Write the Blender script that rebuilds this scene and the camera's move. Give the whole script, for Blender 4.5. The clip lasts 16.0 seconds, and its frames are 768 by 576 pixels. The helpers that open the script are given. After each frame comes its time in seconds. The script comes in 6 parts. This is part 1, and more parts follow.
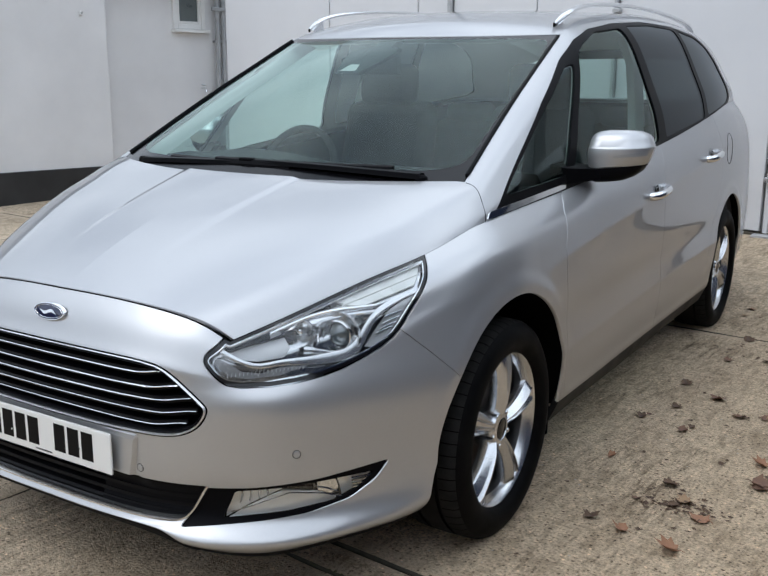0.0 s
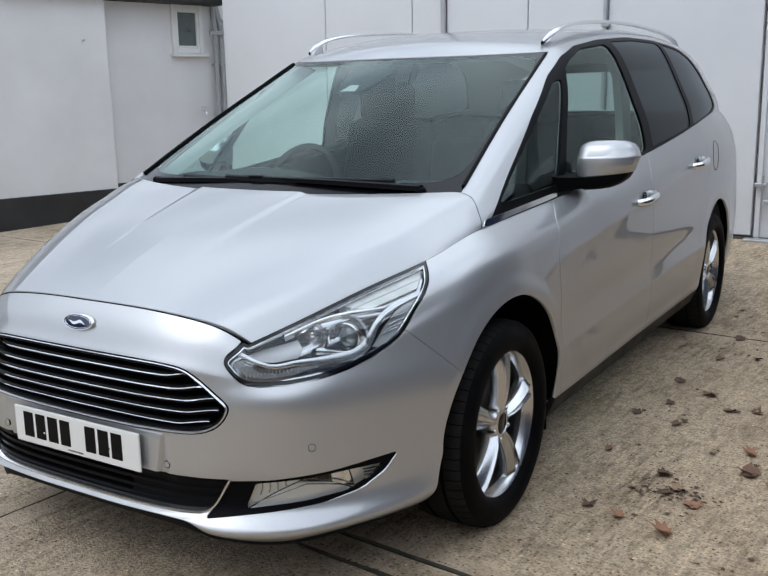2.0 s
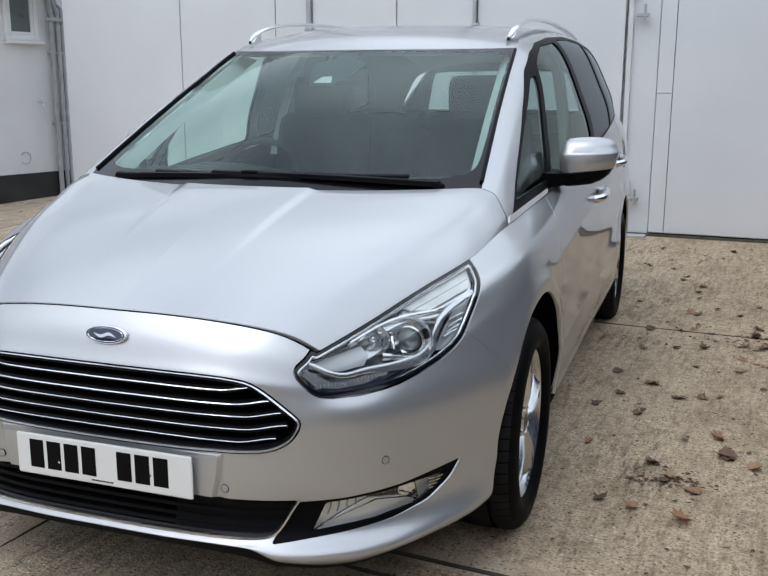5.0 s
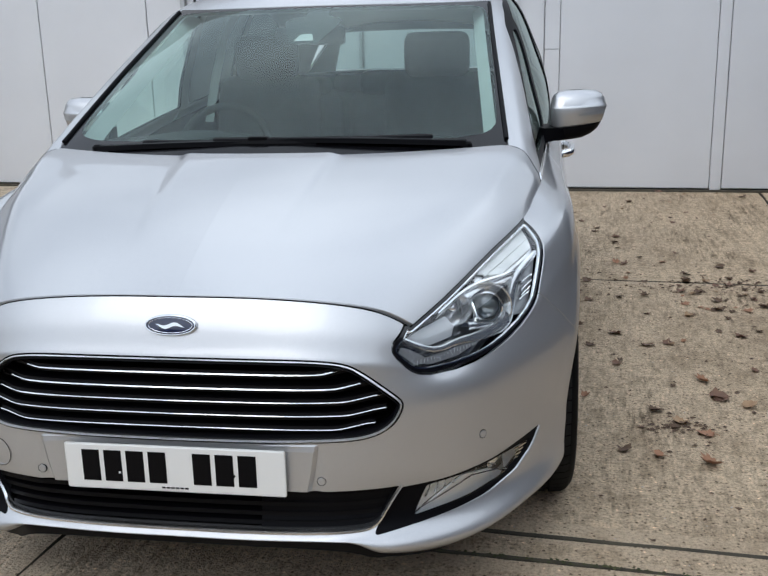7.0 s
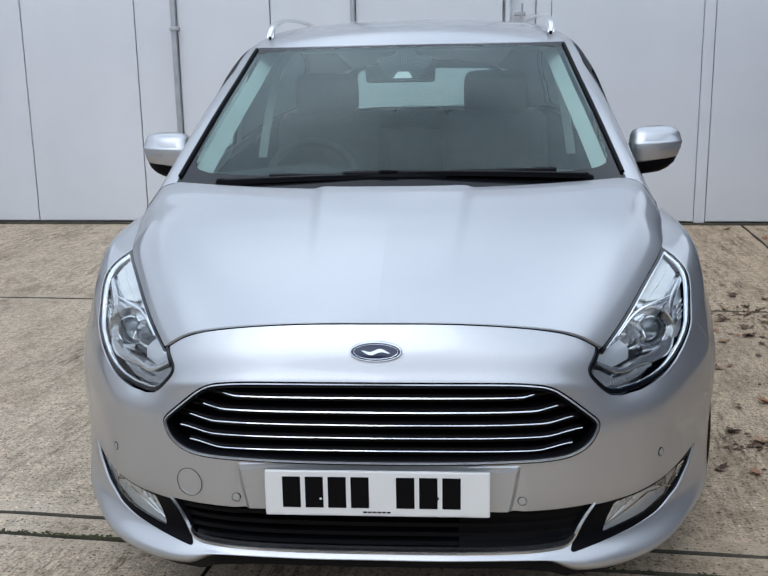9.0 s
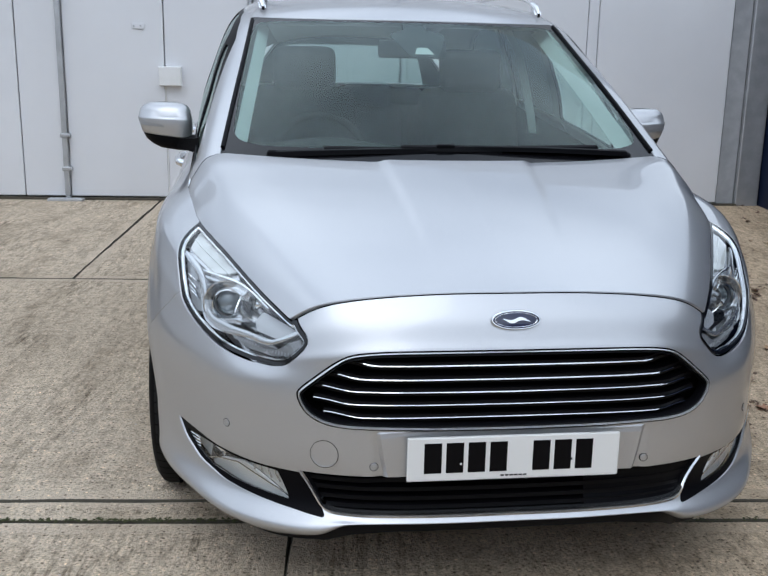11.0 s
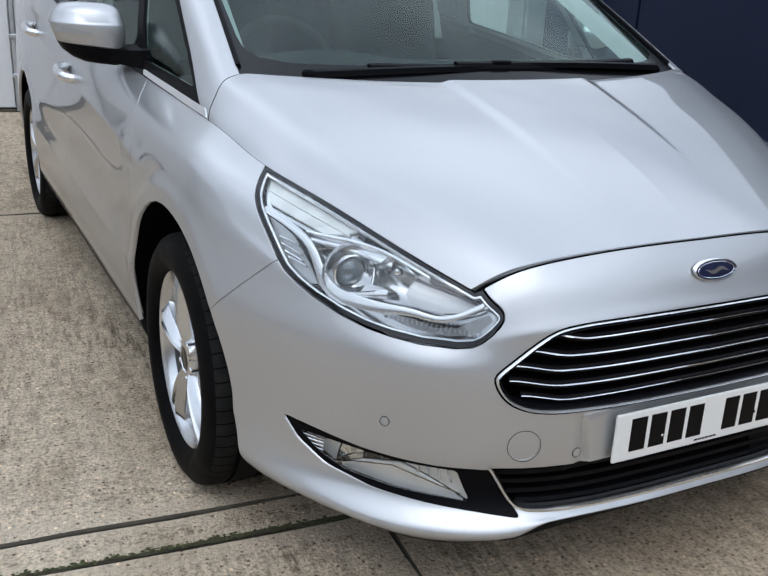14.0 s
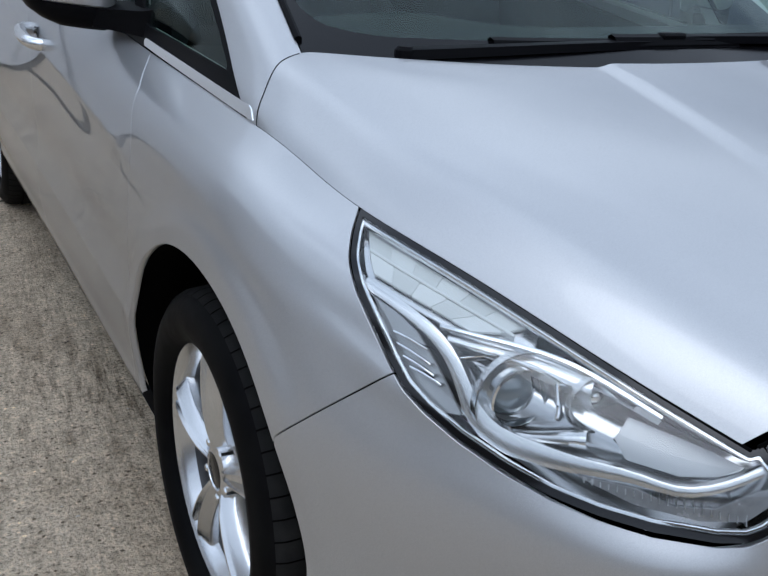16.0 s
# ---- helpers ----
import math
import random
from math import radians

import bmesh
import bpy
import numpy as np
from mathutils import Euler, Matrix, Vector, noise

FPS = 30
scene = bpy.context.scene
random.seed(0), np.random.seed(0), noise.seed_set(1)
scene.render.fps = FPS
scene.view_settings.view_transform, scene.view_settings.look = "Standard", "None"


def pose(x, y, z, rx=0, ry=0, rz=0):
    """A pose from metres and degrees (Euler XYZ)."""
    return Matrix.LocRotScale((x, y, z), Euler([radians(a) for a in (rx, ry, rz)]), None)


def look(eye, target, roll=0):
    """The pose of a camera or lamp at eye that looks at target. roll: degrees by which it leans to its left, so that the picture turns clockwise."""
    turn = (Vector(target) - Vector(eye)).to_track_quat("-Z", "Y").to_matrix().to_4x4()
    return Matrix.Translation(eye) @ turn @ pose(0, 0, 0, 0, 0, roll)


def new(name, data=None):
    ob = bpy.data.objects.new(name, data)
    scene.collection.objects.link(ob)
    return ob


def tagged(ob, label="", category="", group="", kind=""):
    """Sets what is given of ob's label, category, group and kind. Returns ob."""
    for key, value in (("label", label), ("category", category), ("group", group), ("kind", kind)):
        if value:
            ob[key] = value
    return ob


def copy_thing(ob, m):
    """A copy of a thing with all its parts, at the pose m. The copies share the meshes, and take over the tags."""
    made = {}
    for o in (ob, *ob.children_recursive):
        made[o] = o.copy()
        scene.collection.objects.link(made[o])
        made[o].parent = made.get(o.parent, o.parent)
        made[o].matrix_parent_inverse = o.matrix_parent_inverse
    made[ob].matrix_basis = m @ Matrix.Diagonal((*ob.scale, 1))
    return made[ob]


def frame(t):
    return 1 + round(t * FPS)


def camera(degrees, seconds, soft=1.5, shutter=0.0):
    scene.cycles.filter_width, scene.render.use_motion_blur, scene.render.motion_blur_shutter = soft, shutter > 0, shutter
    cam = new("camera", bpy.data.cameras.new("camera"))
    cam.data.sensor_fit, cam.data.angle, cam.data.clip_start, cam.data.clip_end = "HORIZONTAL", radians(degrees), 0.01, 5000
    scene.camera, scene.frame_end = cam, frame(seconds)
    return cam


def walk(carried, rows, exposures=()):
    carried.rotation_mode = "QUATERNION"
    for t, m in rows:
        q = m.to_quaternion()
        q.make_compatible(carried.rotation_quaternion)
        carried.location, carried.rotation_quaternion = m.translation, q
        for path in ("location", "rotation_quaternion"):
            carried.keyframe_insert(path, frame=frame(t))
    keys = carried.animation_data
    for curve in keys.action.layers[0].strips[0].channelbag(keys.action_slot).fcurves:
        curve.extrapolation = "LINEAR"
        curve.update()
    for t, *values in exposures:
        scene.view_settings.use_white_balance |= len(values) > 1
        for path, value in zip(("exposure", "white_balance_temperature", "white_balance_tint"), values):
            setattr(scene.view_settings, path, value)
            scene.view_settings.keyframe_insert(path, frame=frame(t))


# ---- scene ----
cam = camera(45.4, 16.0)
PATH = [
    (0, (1.974, -1.476, 1.362), (0.945, 0.178, 0.91), 0.4),
    (0.5, (2.02, -1.491, 1.368), (0.993, 0.163, 0.91), 0.3),
    (1, (2.079, -1.515, 1.369), (1.034, 0.13, 0.918), -0.1),
    (1.5, (2.105, -1.561, 1.365), (1.041, 0.074, 0.924), -0.8),
    (2, (2.062, -1.64, 1.37), (1.028, 0.02, 0.953), -1.1),
    (2.5, (1.989, -1.717, 1.376), (1.025, -0.008, 0.987), -1.3),
    (3, (1.911, -1.769, 1.365), (0.997, -0.034, 0.974), 0.0),
    (3.2, (1.884, -1.768, 1.365), (0.976, -0.032, 0.965), 0.5),
    (5.3, (1.281, -1.855, 1.352), (0.714, 0.013, 0.918), -0.1),
    (5.5, (1.213, -1.894, 1.348), (0.7, -0.013, 0.903), -0.2),
    (6, (1.077, -1.912, 1.331), (0.636, -0.021, 0.853), -0.2),
    (6.5, (0.92, -1.852, 1.33), (0.538, 0.049, 0.841), -1.9),
    (7, (0.773, -1.827, 1.332), (0.475, 0.087, 0.834), -1.3),
    (7.5, (0.602, -1.926, 1.354), (0.39, 0.005, 0.876), -0.6),
    (8, (0.455, -2.046, 1.362), (0.295, -0.105, 0.906), -0.7),
    (8.5, (0.341, -2.049, 1.354), (0.186, -0.104, 0.915), -0.6),
    (9, (0.17, -1.971, 1.338), (0.026, -0.022, 0.915), -1.0),
    (9.5, (0.036, -1.944, 1.305), (-0.037, 0.012, 0.892), -0.0),
    (10, (-0.206, -1.994, 1.342), (-0.137, -0.048, 0.884), 0.6),
    (10.2, (-0.272, -2.036, 1.322), (-0.18, -0.089, 0.872), 0.6),
    (12.5, (-1.206, -1.773, 1.338), (-0.589, 0.048, 0.788), 3.0),
    (13, (-1.33, -1.654, 1.315), (-0.664, 0.139, 0.731), 2.9),
    (13.5, (-1.405, -1.439, 1.339), (-0.654, 0.308, 0.717), 1.8),
    (14, (-1.471, -1.273, 1.325), (-0.595, 0.398, 0.662), 2.7),
    (14.5, (-1.556, -1.059, 1.324), (-0.514, 0.486, 0.598), 3.2),
    (15, (-1.565, -0.892, 1.307), (-0.497, 0.611, 0.532), 3.7),
    (15.5, (-1.445, -0.648, 1.304), (-0.472, 0.912, 0.516), 3.5),
    (16, (-1.349, -0.431, 1.272), (-0.431, 1.177, 0.516), 3.6),
]
walk(cam, [(t, look(eye, target, roll)) for t, eye, target, roll in PATH],
     [(0, 0.10, 6250, 10), (3.2, 0.06, 6250, 10), (7.0, 0.05, 6250, 10), (9.0, 0.0, 5950, 10), (10.0, -0.05, 5900, 10), (12.5, 0.05, 6150, 10), (14.5, 0.02, 6100, 10), (15.0, 0.02, 6100, 10), (15.5, -0.10, 6000, 10), (16.0, -0.32, 5800, 10)])
# ---- world and sun: bright overcast ----
world = bpy.data.worlds.new("overcast")
scene.world = world
world.use_nodes = True
wt = world.node_tree
wt.nodes.clear()


def wnode(kind, **sets):
    n = wt.nodes.new(kind)
    for k, v in sets.items():
        n.inputs[k.replace("_", " ")].default_value = v
    return n


SUN_EL, SUN_AZ = 58.0, 205.0
sky = wnode("ShaderNodeTexSky")
sky.sky_type, sky.sun_disc = "NISHITA", False
sky.sun_elevation, sky.sun_rotation = radians(SUN_EL), radians(SUN_AZ)
sky.air_density, sky.dust_density, sky.ozone_density = 1.0, 2.0, 1.0
grey = wnode("ShaderNodeHueSaturation", Saturation=0.30, Value=1.0)
wcoord = wnode("ShaderNodeTexCoord")
wmap = wnode("ShaderNodeMapping")
wmap.inputs["Scale"].default_value = (1.0, 1.0, 2.6)
cloud = wnode("ShaderNodeTexNoise", Scale=1.7, Detail=5.0, Roughness=0.55)
ramp = wnode("ShaderNodeValToRGB")
ramp.color_ramp.elements[0].position, ramp.color_ramp.elements[0].color = 0.34, (0.50, 0.53, 0.58, 1)
ramp.color_ramp.elements[1].position, ramp.color_ramp.elements[1].color = 0.66, (1.38, 1.37, 1.34, 1)
mul = wnode("ShaderNodeMixRGB", Fac=1.0)
mul.blend_type = "MULTIPLY"
flat = wnode("ShaderNodeMixRGB", Fac=0.88, Color2=(7.75, 8.4, 9.25, 1))
wbg = wnode("ShaderNodeBackground", Strength=0.15)
wout = wnode("ShaderNodeOutputWorld")
wt.links.new(sky.outputs["Color"], grey.inputs["Color"])
wt.links.new(grey.outputs["Color"], flat.inputs["Color1"])
wt.links.new(wcoord.outputs["Generated"], wmap.inputs["Vector"])
wt.links.new(wmap.outputs["Vector"], cloud.inputs["Vector"])
wt.links.new(cloud.outputs["Fac"], ramp.inputs["Fac"])
wt.links.new(flat.outputs["Color"], mul.inputs["Color1"])
wt.links.new(ramp.outputs["Color"], mul.inputs["Color2"])
zen = wnode("ShaderNodeSeparateXYZ")
rise = wnode("ShaderNodeMapRange", From_Min=0.0, From_Max=1.0, To_Min=0.62, To_Max=1.32)
grade = wnode("ShaderNodeVectorMath")
grade.operation = "SCALE"
wt.links.new(wcoord.outputs["Generated"], zen.inputs["Vector"])
wt.links.new(zen.outputs["Z"], rise.inputs["Value"])
wt.links.new(mul.outputs["Color"], grade.inputs[0])
wt.links.new(rise.outputs["Result"], grade.inputs["Scale"])
wt.links.new(grade.outputs["Vector"], wbg.inputs["Color"])
wt.links.new(wbg.outputs["Background"], wout.inputs["Surface"])
sun_data = bpy.data.lights.new("sun", "SUN")
sun_data.energy, sun_data.angle, sun_data.color = 0.6, radians(40), (1.0, 0.97, 0.93)
sun = new("sun", sun_data)
sun.rotation_euler = (radians(90 - SUN_EL), 0, radians(180 - SUN_AZ))


# ---- materials ----
def mat(name, color=(0.5, 0.5, 0.5), rough=0.5, metal=0.0, **sets):
    """A plain principled material; the node tree is finished by the callers."""
    m = bpy.data.materials.new(name)
    m.use_nodes = True
    b = m.node_tree.nodes["Principled BSDF"]
    b.inputs["Base Color"].default_value = (*color, 1)
    b.inputs["Roughness"].default_value = rough
    b.inputs["Metallic"].default_value = metal
    for k, v in sets.items():
        b.inputs[k.replace("_", " ")].default_value = v
    return m


def bsdf(m):
    return m.node_tree.nodes["Principled BSDF"]


def add(m, kind, **sets):
    n = m.node_tree.nodes.new(kind)
    for k, v in sets.items():
        n.inputs[k.replace("_", " ")].default_value = v
    return n


def tie(m, a, out, b, into):
    m.node_tree.links.new(a.outputs[out], b.inputs[into])


def noise_of(m, scale, detail=4.0, rough=0.55, stretch=(1, 1, 1), coords="Object"):
    c = add(m, "ShaderNodeTexCoord")
    k = add(m, "ShaderNodeMapping")
    k.inputs["Scale"].default_value = stretch
    n = add(m, "ShaderNodeTexNoise", Scale=scale, Detail=detail, Roughness=rough)
    tie(m, c, coords, k, "Vector")
    tie(m, k, "Vector", n, "Vector")
    return n


def ramp_of(m, src, stops, out="Fac"):
    r = add(m, "ShaderNodeValToRGB")
    el = r.color_ramp.elements
    while len(el) < len(stops):
        el.new(0.5)
    for e, (p, c) in zip(el, stops):
        e.position, e.color = p, (*c, 1) if len(c) == 3 else c
    tie(m, src, out, r, "Fac")
    return r


def mix_of(m, a, b, fac, mode="MIX", out_a="Color", out_b="Color", out_f="Color"):
    x = add(m, "ShaderNodeMixRGB")
    x.blend_type = mode
    for src, o, sock in ((a, out_a, "Color1"), (b, out_b, "Color2"), (fac, out_f, "Fac")):
        if isinstance(src, (int, float)):
            x.inputs[sock].default_value = src
        elif isinstance(src, tuple):
            x.inputs[sock].default_value = (*src, 1)
        else:
            tie(m, src, o, x, sock)
    return x


def bump_of(m, src, strength, distance, out="Fac"):
    b = add(m, "ShaderNodeBump", Strength=strength, Distance=distance)
    tie(m, src, out, b, "Height")
    tie(m, b, "Normal", bsdf(m), "Normal")
    return b


def worn(name, c0, c1, rough, scale, fine=60.0, bump=0.1, metal=0.0, dist=0.002, **sets):
    """Two-scale variation between two close colours, with fine relief."""
    m = mat(name, c0, rough, metal, **sets)
    a = noise_of(m, scale, 5.0)
    r = ramp_of(m, a, [(0.35, c0), (0.7, c1)])
    tie(m, r, "Color", bsdf(m), "Base Color")
    b = noise_of(m, fine, 3.0)
    bump_of(m, b, bump, dist)
    q = add(m, "ShaderNodeMapRange", From_Min=0.3, From_Max=0.7, To_Min=rough * 0.85, To_Max=min(1.0, rough * 1.15))
    tie(m, a, "Fac", q, "Value")
    tie(m, q, "Result", bsdf(m), "Roughness")
    return m


def paint_silver():
    m = mat("silver_paint", (0.50, 0.505, 0.515), 0.35, 0.70, Coat_Weight=1.0, Coat_Roughness=0.012, Specular_Tint=(0.30, 0.30, 0.31, 1.0))
    fl = noise_of(m, 1100.0, 2.0)
    r = ramp_of(m, fl, [(0.32, (0.44, 0.445, 0.455)), (0.68, (0.575, 0.58, 0.59))])
    tie(m, r, "Color", bsdf(m), "Base Color")
    dust = noise_of(m, 2.4, 6.0)
    q = add(m, "ShaderNodeMapRange", From_Min=0.3, From_Max=0.75, To_Min=0.34, To_Max=0.39)
    tie(m, dust, "Fac", q, "Value")
    tie(m, q, "Result", bsdf(m), "Roughness")
    return m


def glass_like(name, tint, gloss=0.08, sheen=(1, 1, 1), haze=0.01):
    """A thin pane: it lets tinted light through and mirrors by its Fresnel term."""
    m = bpy.data.materials.new(name)
    m.use_nodes = True
    t = m.node_tree
    t.nodes.clear()
    out = t.nodes.new("ShaderNodeOutputMaterial")
    tr = t.nodes.new("ShaderNodeBsdfTransparent")
    tr.inputs["Color"].default_value = (*tint, 1)
    gl = t.nodes.new("ShaderNodeBsdfGlossy")
    gl.inputs["Roughness"].default_value = haze
    gl.inputs["Color"].default_value = (*sheen, 1)
    fr = t.nodes.new("ShaderNodeLayerWeight")
    fr.inputs["Blend"].default_value = 0.5
    pw = t.nodes.new("ShaderNodeMath")
    pw.operation = "POWER"
    pw.inputs[1].default_value = 5.0
    ma = t.nodes.new("ShaderNodeMath")
    ma.operation = "MULTIPLY_ADD"
    ma.inputs[1].default_value, ma.inputs[2].default_value = 1.0 - gloss, gloss
    t.links.new(fr.outputs["Facing"], pw.inputs[0])
    t.links.new(pw.outputs["Value"], ma.inputs[0])
    mx = t.nodes.new("ShaderNodeMixShader")
    t.links.new(ma.outputs["Value"], mx.inputs["Fac"])
    t.links.new(tr.outputs["BSDF"], mx.inputs[1])
    t.links.new(gl.outputs["BSDF"], mx.inputs[2])
    t.links.new(mx.outputs["Shader"], out.inputs["Surface"])
    return m


def concrete(name="concrete", raked=1.0):
    m = mat(name, (0.46, 0.38, 0.29), 0.9)
    big = noise_of(m, 0.6, 6.0, 0.6)
    base = ramp_of(m, big, [(0.30, (0.47, 0.39, 0.295)), (0.5, (0.58, 0.485, 0.37)), (0.72, (0.68, 0.58, 0.455))])
    mid = noise_of(m, 5.0, 8.0, 0.65, (1.0, 0.5, 1.0))
    stain = ramp_of(m, mid, [(0.34, (0.74, 0.71, 0.67)), (0.5, (0.98, 0.97, 0.96)), (0.66, (1.08, 1.08, 1.07))])
    c0 = mix_of(m, base, stain, 0.9, "MULTIPLY")
    # browner with leaf dirt on one side of the yard, greyer on the other
    place = add(m, "ShaderNodeTexCoord")
    axis = add(m, "ShaderNodeSeparateXYZ")
    tie(m, place, "Object", axis, "Vector")
    across = add(m, "ShaderNodeMapRange", From_Min=-1.2, From_Max=2.0)
    tie(m, axis, "X", across, "Value")
    dirt = ramp_of(m, across, [(0.0, (1.0, 0.985, 0.965)), (1.0, (0.97, 0.89, 0.79))], "Result")
    c1 = mix_of(m, c0, dirt, 1.0, "MULTIPLY")
    # fine grain
    fine = noise_of(m, 95.0, 3.5, 0.68)
    fine_c = ramp_of(m, fine, [(0.33, (0.30, 0.28, 0.25)), (0.47, (0.95, 0.95, 0.94)), (0.66, (1.36, 1.34, 1.30))])
    blot = noise_of(m, 26.0, 3.0, 0.6)
    blot_c = ramp_of(m, blot, [(0.34, (0.72, 0.70, 0.67)), (0.5, (1, 1, 1)), (0.66, (1.16, 1.15, 1.13))])
    c1b = mix_of(m, c1, blot_c, 0.9 * raked, "MULTIPLY")
    c2 = mix_of(m, c1b, fine_c, 0.9 if raked > 0.5 else 0.55, "MULTIPLY")
    # rake marks along the slab, broken up, dark with damp where the broad patches lie
    rid = noise_of(m, 38.0, 6.0, 0.72, (1.0, 0.13, 1.0))
    rid_m = ramp_of(m, rid, [(0.40, (1, 1, 1)), (0.53, (0, 0, 0))])
    wet = noise_of(m, 2.1, 8.0, 0.72, (1.0, 0.45, 1.0))
    wet_m = ramp_of(m, wet, [(0.42, (0.16, 0.16, 0.16)), (0.56, (0.5, 0.5, 0.5)), (0.64, (1, 1, 1))])
    streak = mix_of(m, rid_m, wet_m, 1.0, "MULTIPLY")
    damp = ramp_of(m, wet, [(0.64, (0, 0, 0)), (0.72, (0.35, 0.35, 0.35))])
    dark = mix_of(m, streak, damp, 1.0, "LIGHTEN")
    shade = ramp_of(m, dark, [(0.0, (1, 1, 1)), (1.0, (1 - .71 * raked, 1 - .74 * raked, 1 - .78 * raked))], "Color")
    c3 = mix_of(m, c2, shade, 1.0, "MULTIPLY")
    # sparse pits and pale stones
    co = add(m, "ShaderNodeTexCoord")
    vo = add(m, "ShaderNodeTexVoronoi", Scale=58.0)
    tie(m, co, "Object", vo, "Vector")
    bw = add(m, "ShaderNodeRGBToBW")
    tie(m, vo, "Color", bw, "Color")
    near = ramp_of(m, vo, [(0.20, (1, 1, 1)), (0.30, (0, 0, 0))], "Distance")
    pick = ramp_of(m, bw, [(0.30, (0.30, 0.27, 0.23)), (0.34, (1, 1, 1)), (0.78, (1, 1, 1)), (0.82, (1.65, 1.62, 1.55))], "Val")
    c4 = mix_of(m, c3, pick, 1.0, "MULTIPLY")
    c5 = mix_of(m, c3, c4, near, "MIX")
    tie(m, c5, "Color", bsdf(m), "Base Color")
    hsum = add(m, "ShaderNodeMath")
    hsum.operation = "MULTIPLY_ADD"
    hsum.inputs[1].default_value = 0.6
    tie(m, rid, "Fac", hsum, 0)
    tie(m, fine, "Fac", hsum, 2)
    b = add(m, "ShaderNodeBump", Strength=1.0, Distance=0.014)
    tie(m, hsum, "Value", b, "Height")
    tie(m, b, "Normal", bsdf(m), "Normal")
    return m


PAINT = paint_silver()
GRILLE_BLACK = mat("grille_black", (0.003, 0.003, 0.004), 0.4, 0.0, Specular_IOR_Level=0.1)
TRIM = worn("black_trim", (0.005, 0.005, 0.006), (0.009, 0.009, 0.010), 0.5, 6.0, 300.0, 0.15, 0.0, 0.0005, Specular_IOR_Level=0.12)
GLOSS_BLACK = mat("gloss_black", (0.004, 0.004, 0.005), 0.12)
FRAME_BLACK = mat("window_frame_black", (0.004, 0.004, 0.005), 0.4, 0.0, Specular_IOR_Level=0.05)
BORDER_BLACK = mat("printed_border", (0.004, 0.004, 0.005), 0.15, 0.0, Specular_IOR_Level=0.22)
# near-black for recesses: their shade is put into the colour
CAVITY = mat("cavity_shade", (0.002, 0.002, 0.002), 0.9, 0.0, Specular_IOR_Level=0.05)
CHROME = mat("chrome", (0.82, 0.83, 0.84), 0.06, 1.0)
LAMP_SILVER = mat("lamp_silver", (0.70, 0.71, 0.72), 0.2, 0.85)
LAMP_GREY = mat("lamp_grey", (0.40, 0.41, 0.42), 0.3, 0.5)
LED_WHITE = mat("led_block", (0.66, 0.68, 0.66), 0.22, 0.0, Coat_Weight=0.5)
FOG_SILVER = mat("fog_silver", (0.80, 0.81, 0.81), 0.28, 0.5)
LAMP_SOFT = mat("lamp_inner_grey", (0.50, 0.51, 0.52), 0.38, 0.35)
LED_SHADED = mat("led_block_shaded", (0.56, 0.58, 0.56), 0.3, 0.0, Coat_Weight=0.5)
LAMP_SMOKE = worn("indicator_smoke", (0.24, 0.245, 0.255), (0.31, 0.315, 0.325), 0.25, 90.0, 700.0, 0.25, 0.3, 0.0006)
SATIN = mat("satin_chrome", (0.80, 0.81, 0.82), 0.2, 1.0)
RING = mat("grille_chrome", (0.86, 0.87, 0.88), 0.3, 0.75)
ALLOY = mat("alloy", (0.66, 0.67, 0.685), 0.24, 0.95, Coat_Weight=0.3, Coat_Roughness=0.05)
RUBBER = worn("tyre_rubber", (0.002, 0.002, 0.0025), (0.006, 0.006, 0.006), 0.6, 14.0, 220.0, 0.2, 0.0, 0.0008, Specular_IOR_Level=0.06)
# far darker than the alloy: shade behind the spokes is in the colour
BARREL = worn("rim_barrel_shade", (0.05, 0.05, 0.052), (0.08, 0.08, 0.082), 0.4, 12.0, 300.0, 0.05, 0.6)
TREAD = worn("tread_rubber", (0.011, 0.011, 0.011), (0.022, 0.021, 0.02), 0.8, 20.0, 200.0, 0.3, Specular_IOR_Level=0.1)
# rusty metal, darkened further for the shade behind the spokes
DISC = worn("brake_disc", (0.045, 0.035, 0.03), (0.03, 0.02, 0.015), 0.5, 20.0, 100.0, 0.1, 0.5)
GLASS = glass_like("windscreen_glass", (0.72, 0.87, 0.83), 0.055, (0.72, 0.82, 0.79), 0.0)
GLASS_TINT = glass_like("privacy_glass", (0.06, 0.068, 0.07), 0.025, (0.55, 0.58, 0.6), 0.4)
GLASS_REAR = glass_like("rear_screen_glass", (0.46, 0.55, 0.54), 0.06, (0.9, 1.0, 0.98), 0.03)
LENS = glass_like("lamp_cover", (0.96, 0.97, 0.97), 0.06)
PLATE_WHITE = mat("plate_white", (0.82, 0.82, 0.80), 0.3, 0.0, Coat_Weight=0.6)
INK = mat("plate_ink", (0.003, 0.003, 0.004), 0.4, 0.0, Specular_IOR_Level=0.1)
BADGE_BLUE = mat("badge_blue", (0.006, 0.012, 0.05), 0.15, 0.0, Coat_Weight=1.0)
CLOTH = worn("seat_cloth", (0.014, 0.014, 0.015), (0.022, 0.022, 0.024), 0.95, 3.0, 8.0, 0.0, 0.0, 0.0, Specular_IOR_Level=0.0)
DASH = worn("dashboard_plastic", (0.018, 0.018, 0.019), (0.026, 0.026, 0.027), 0.7, 9.0, 30.0, 0.0, 0.0, 0.0005, Specular_IOR_Level=0.12)
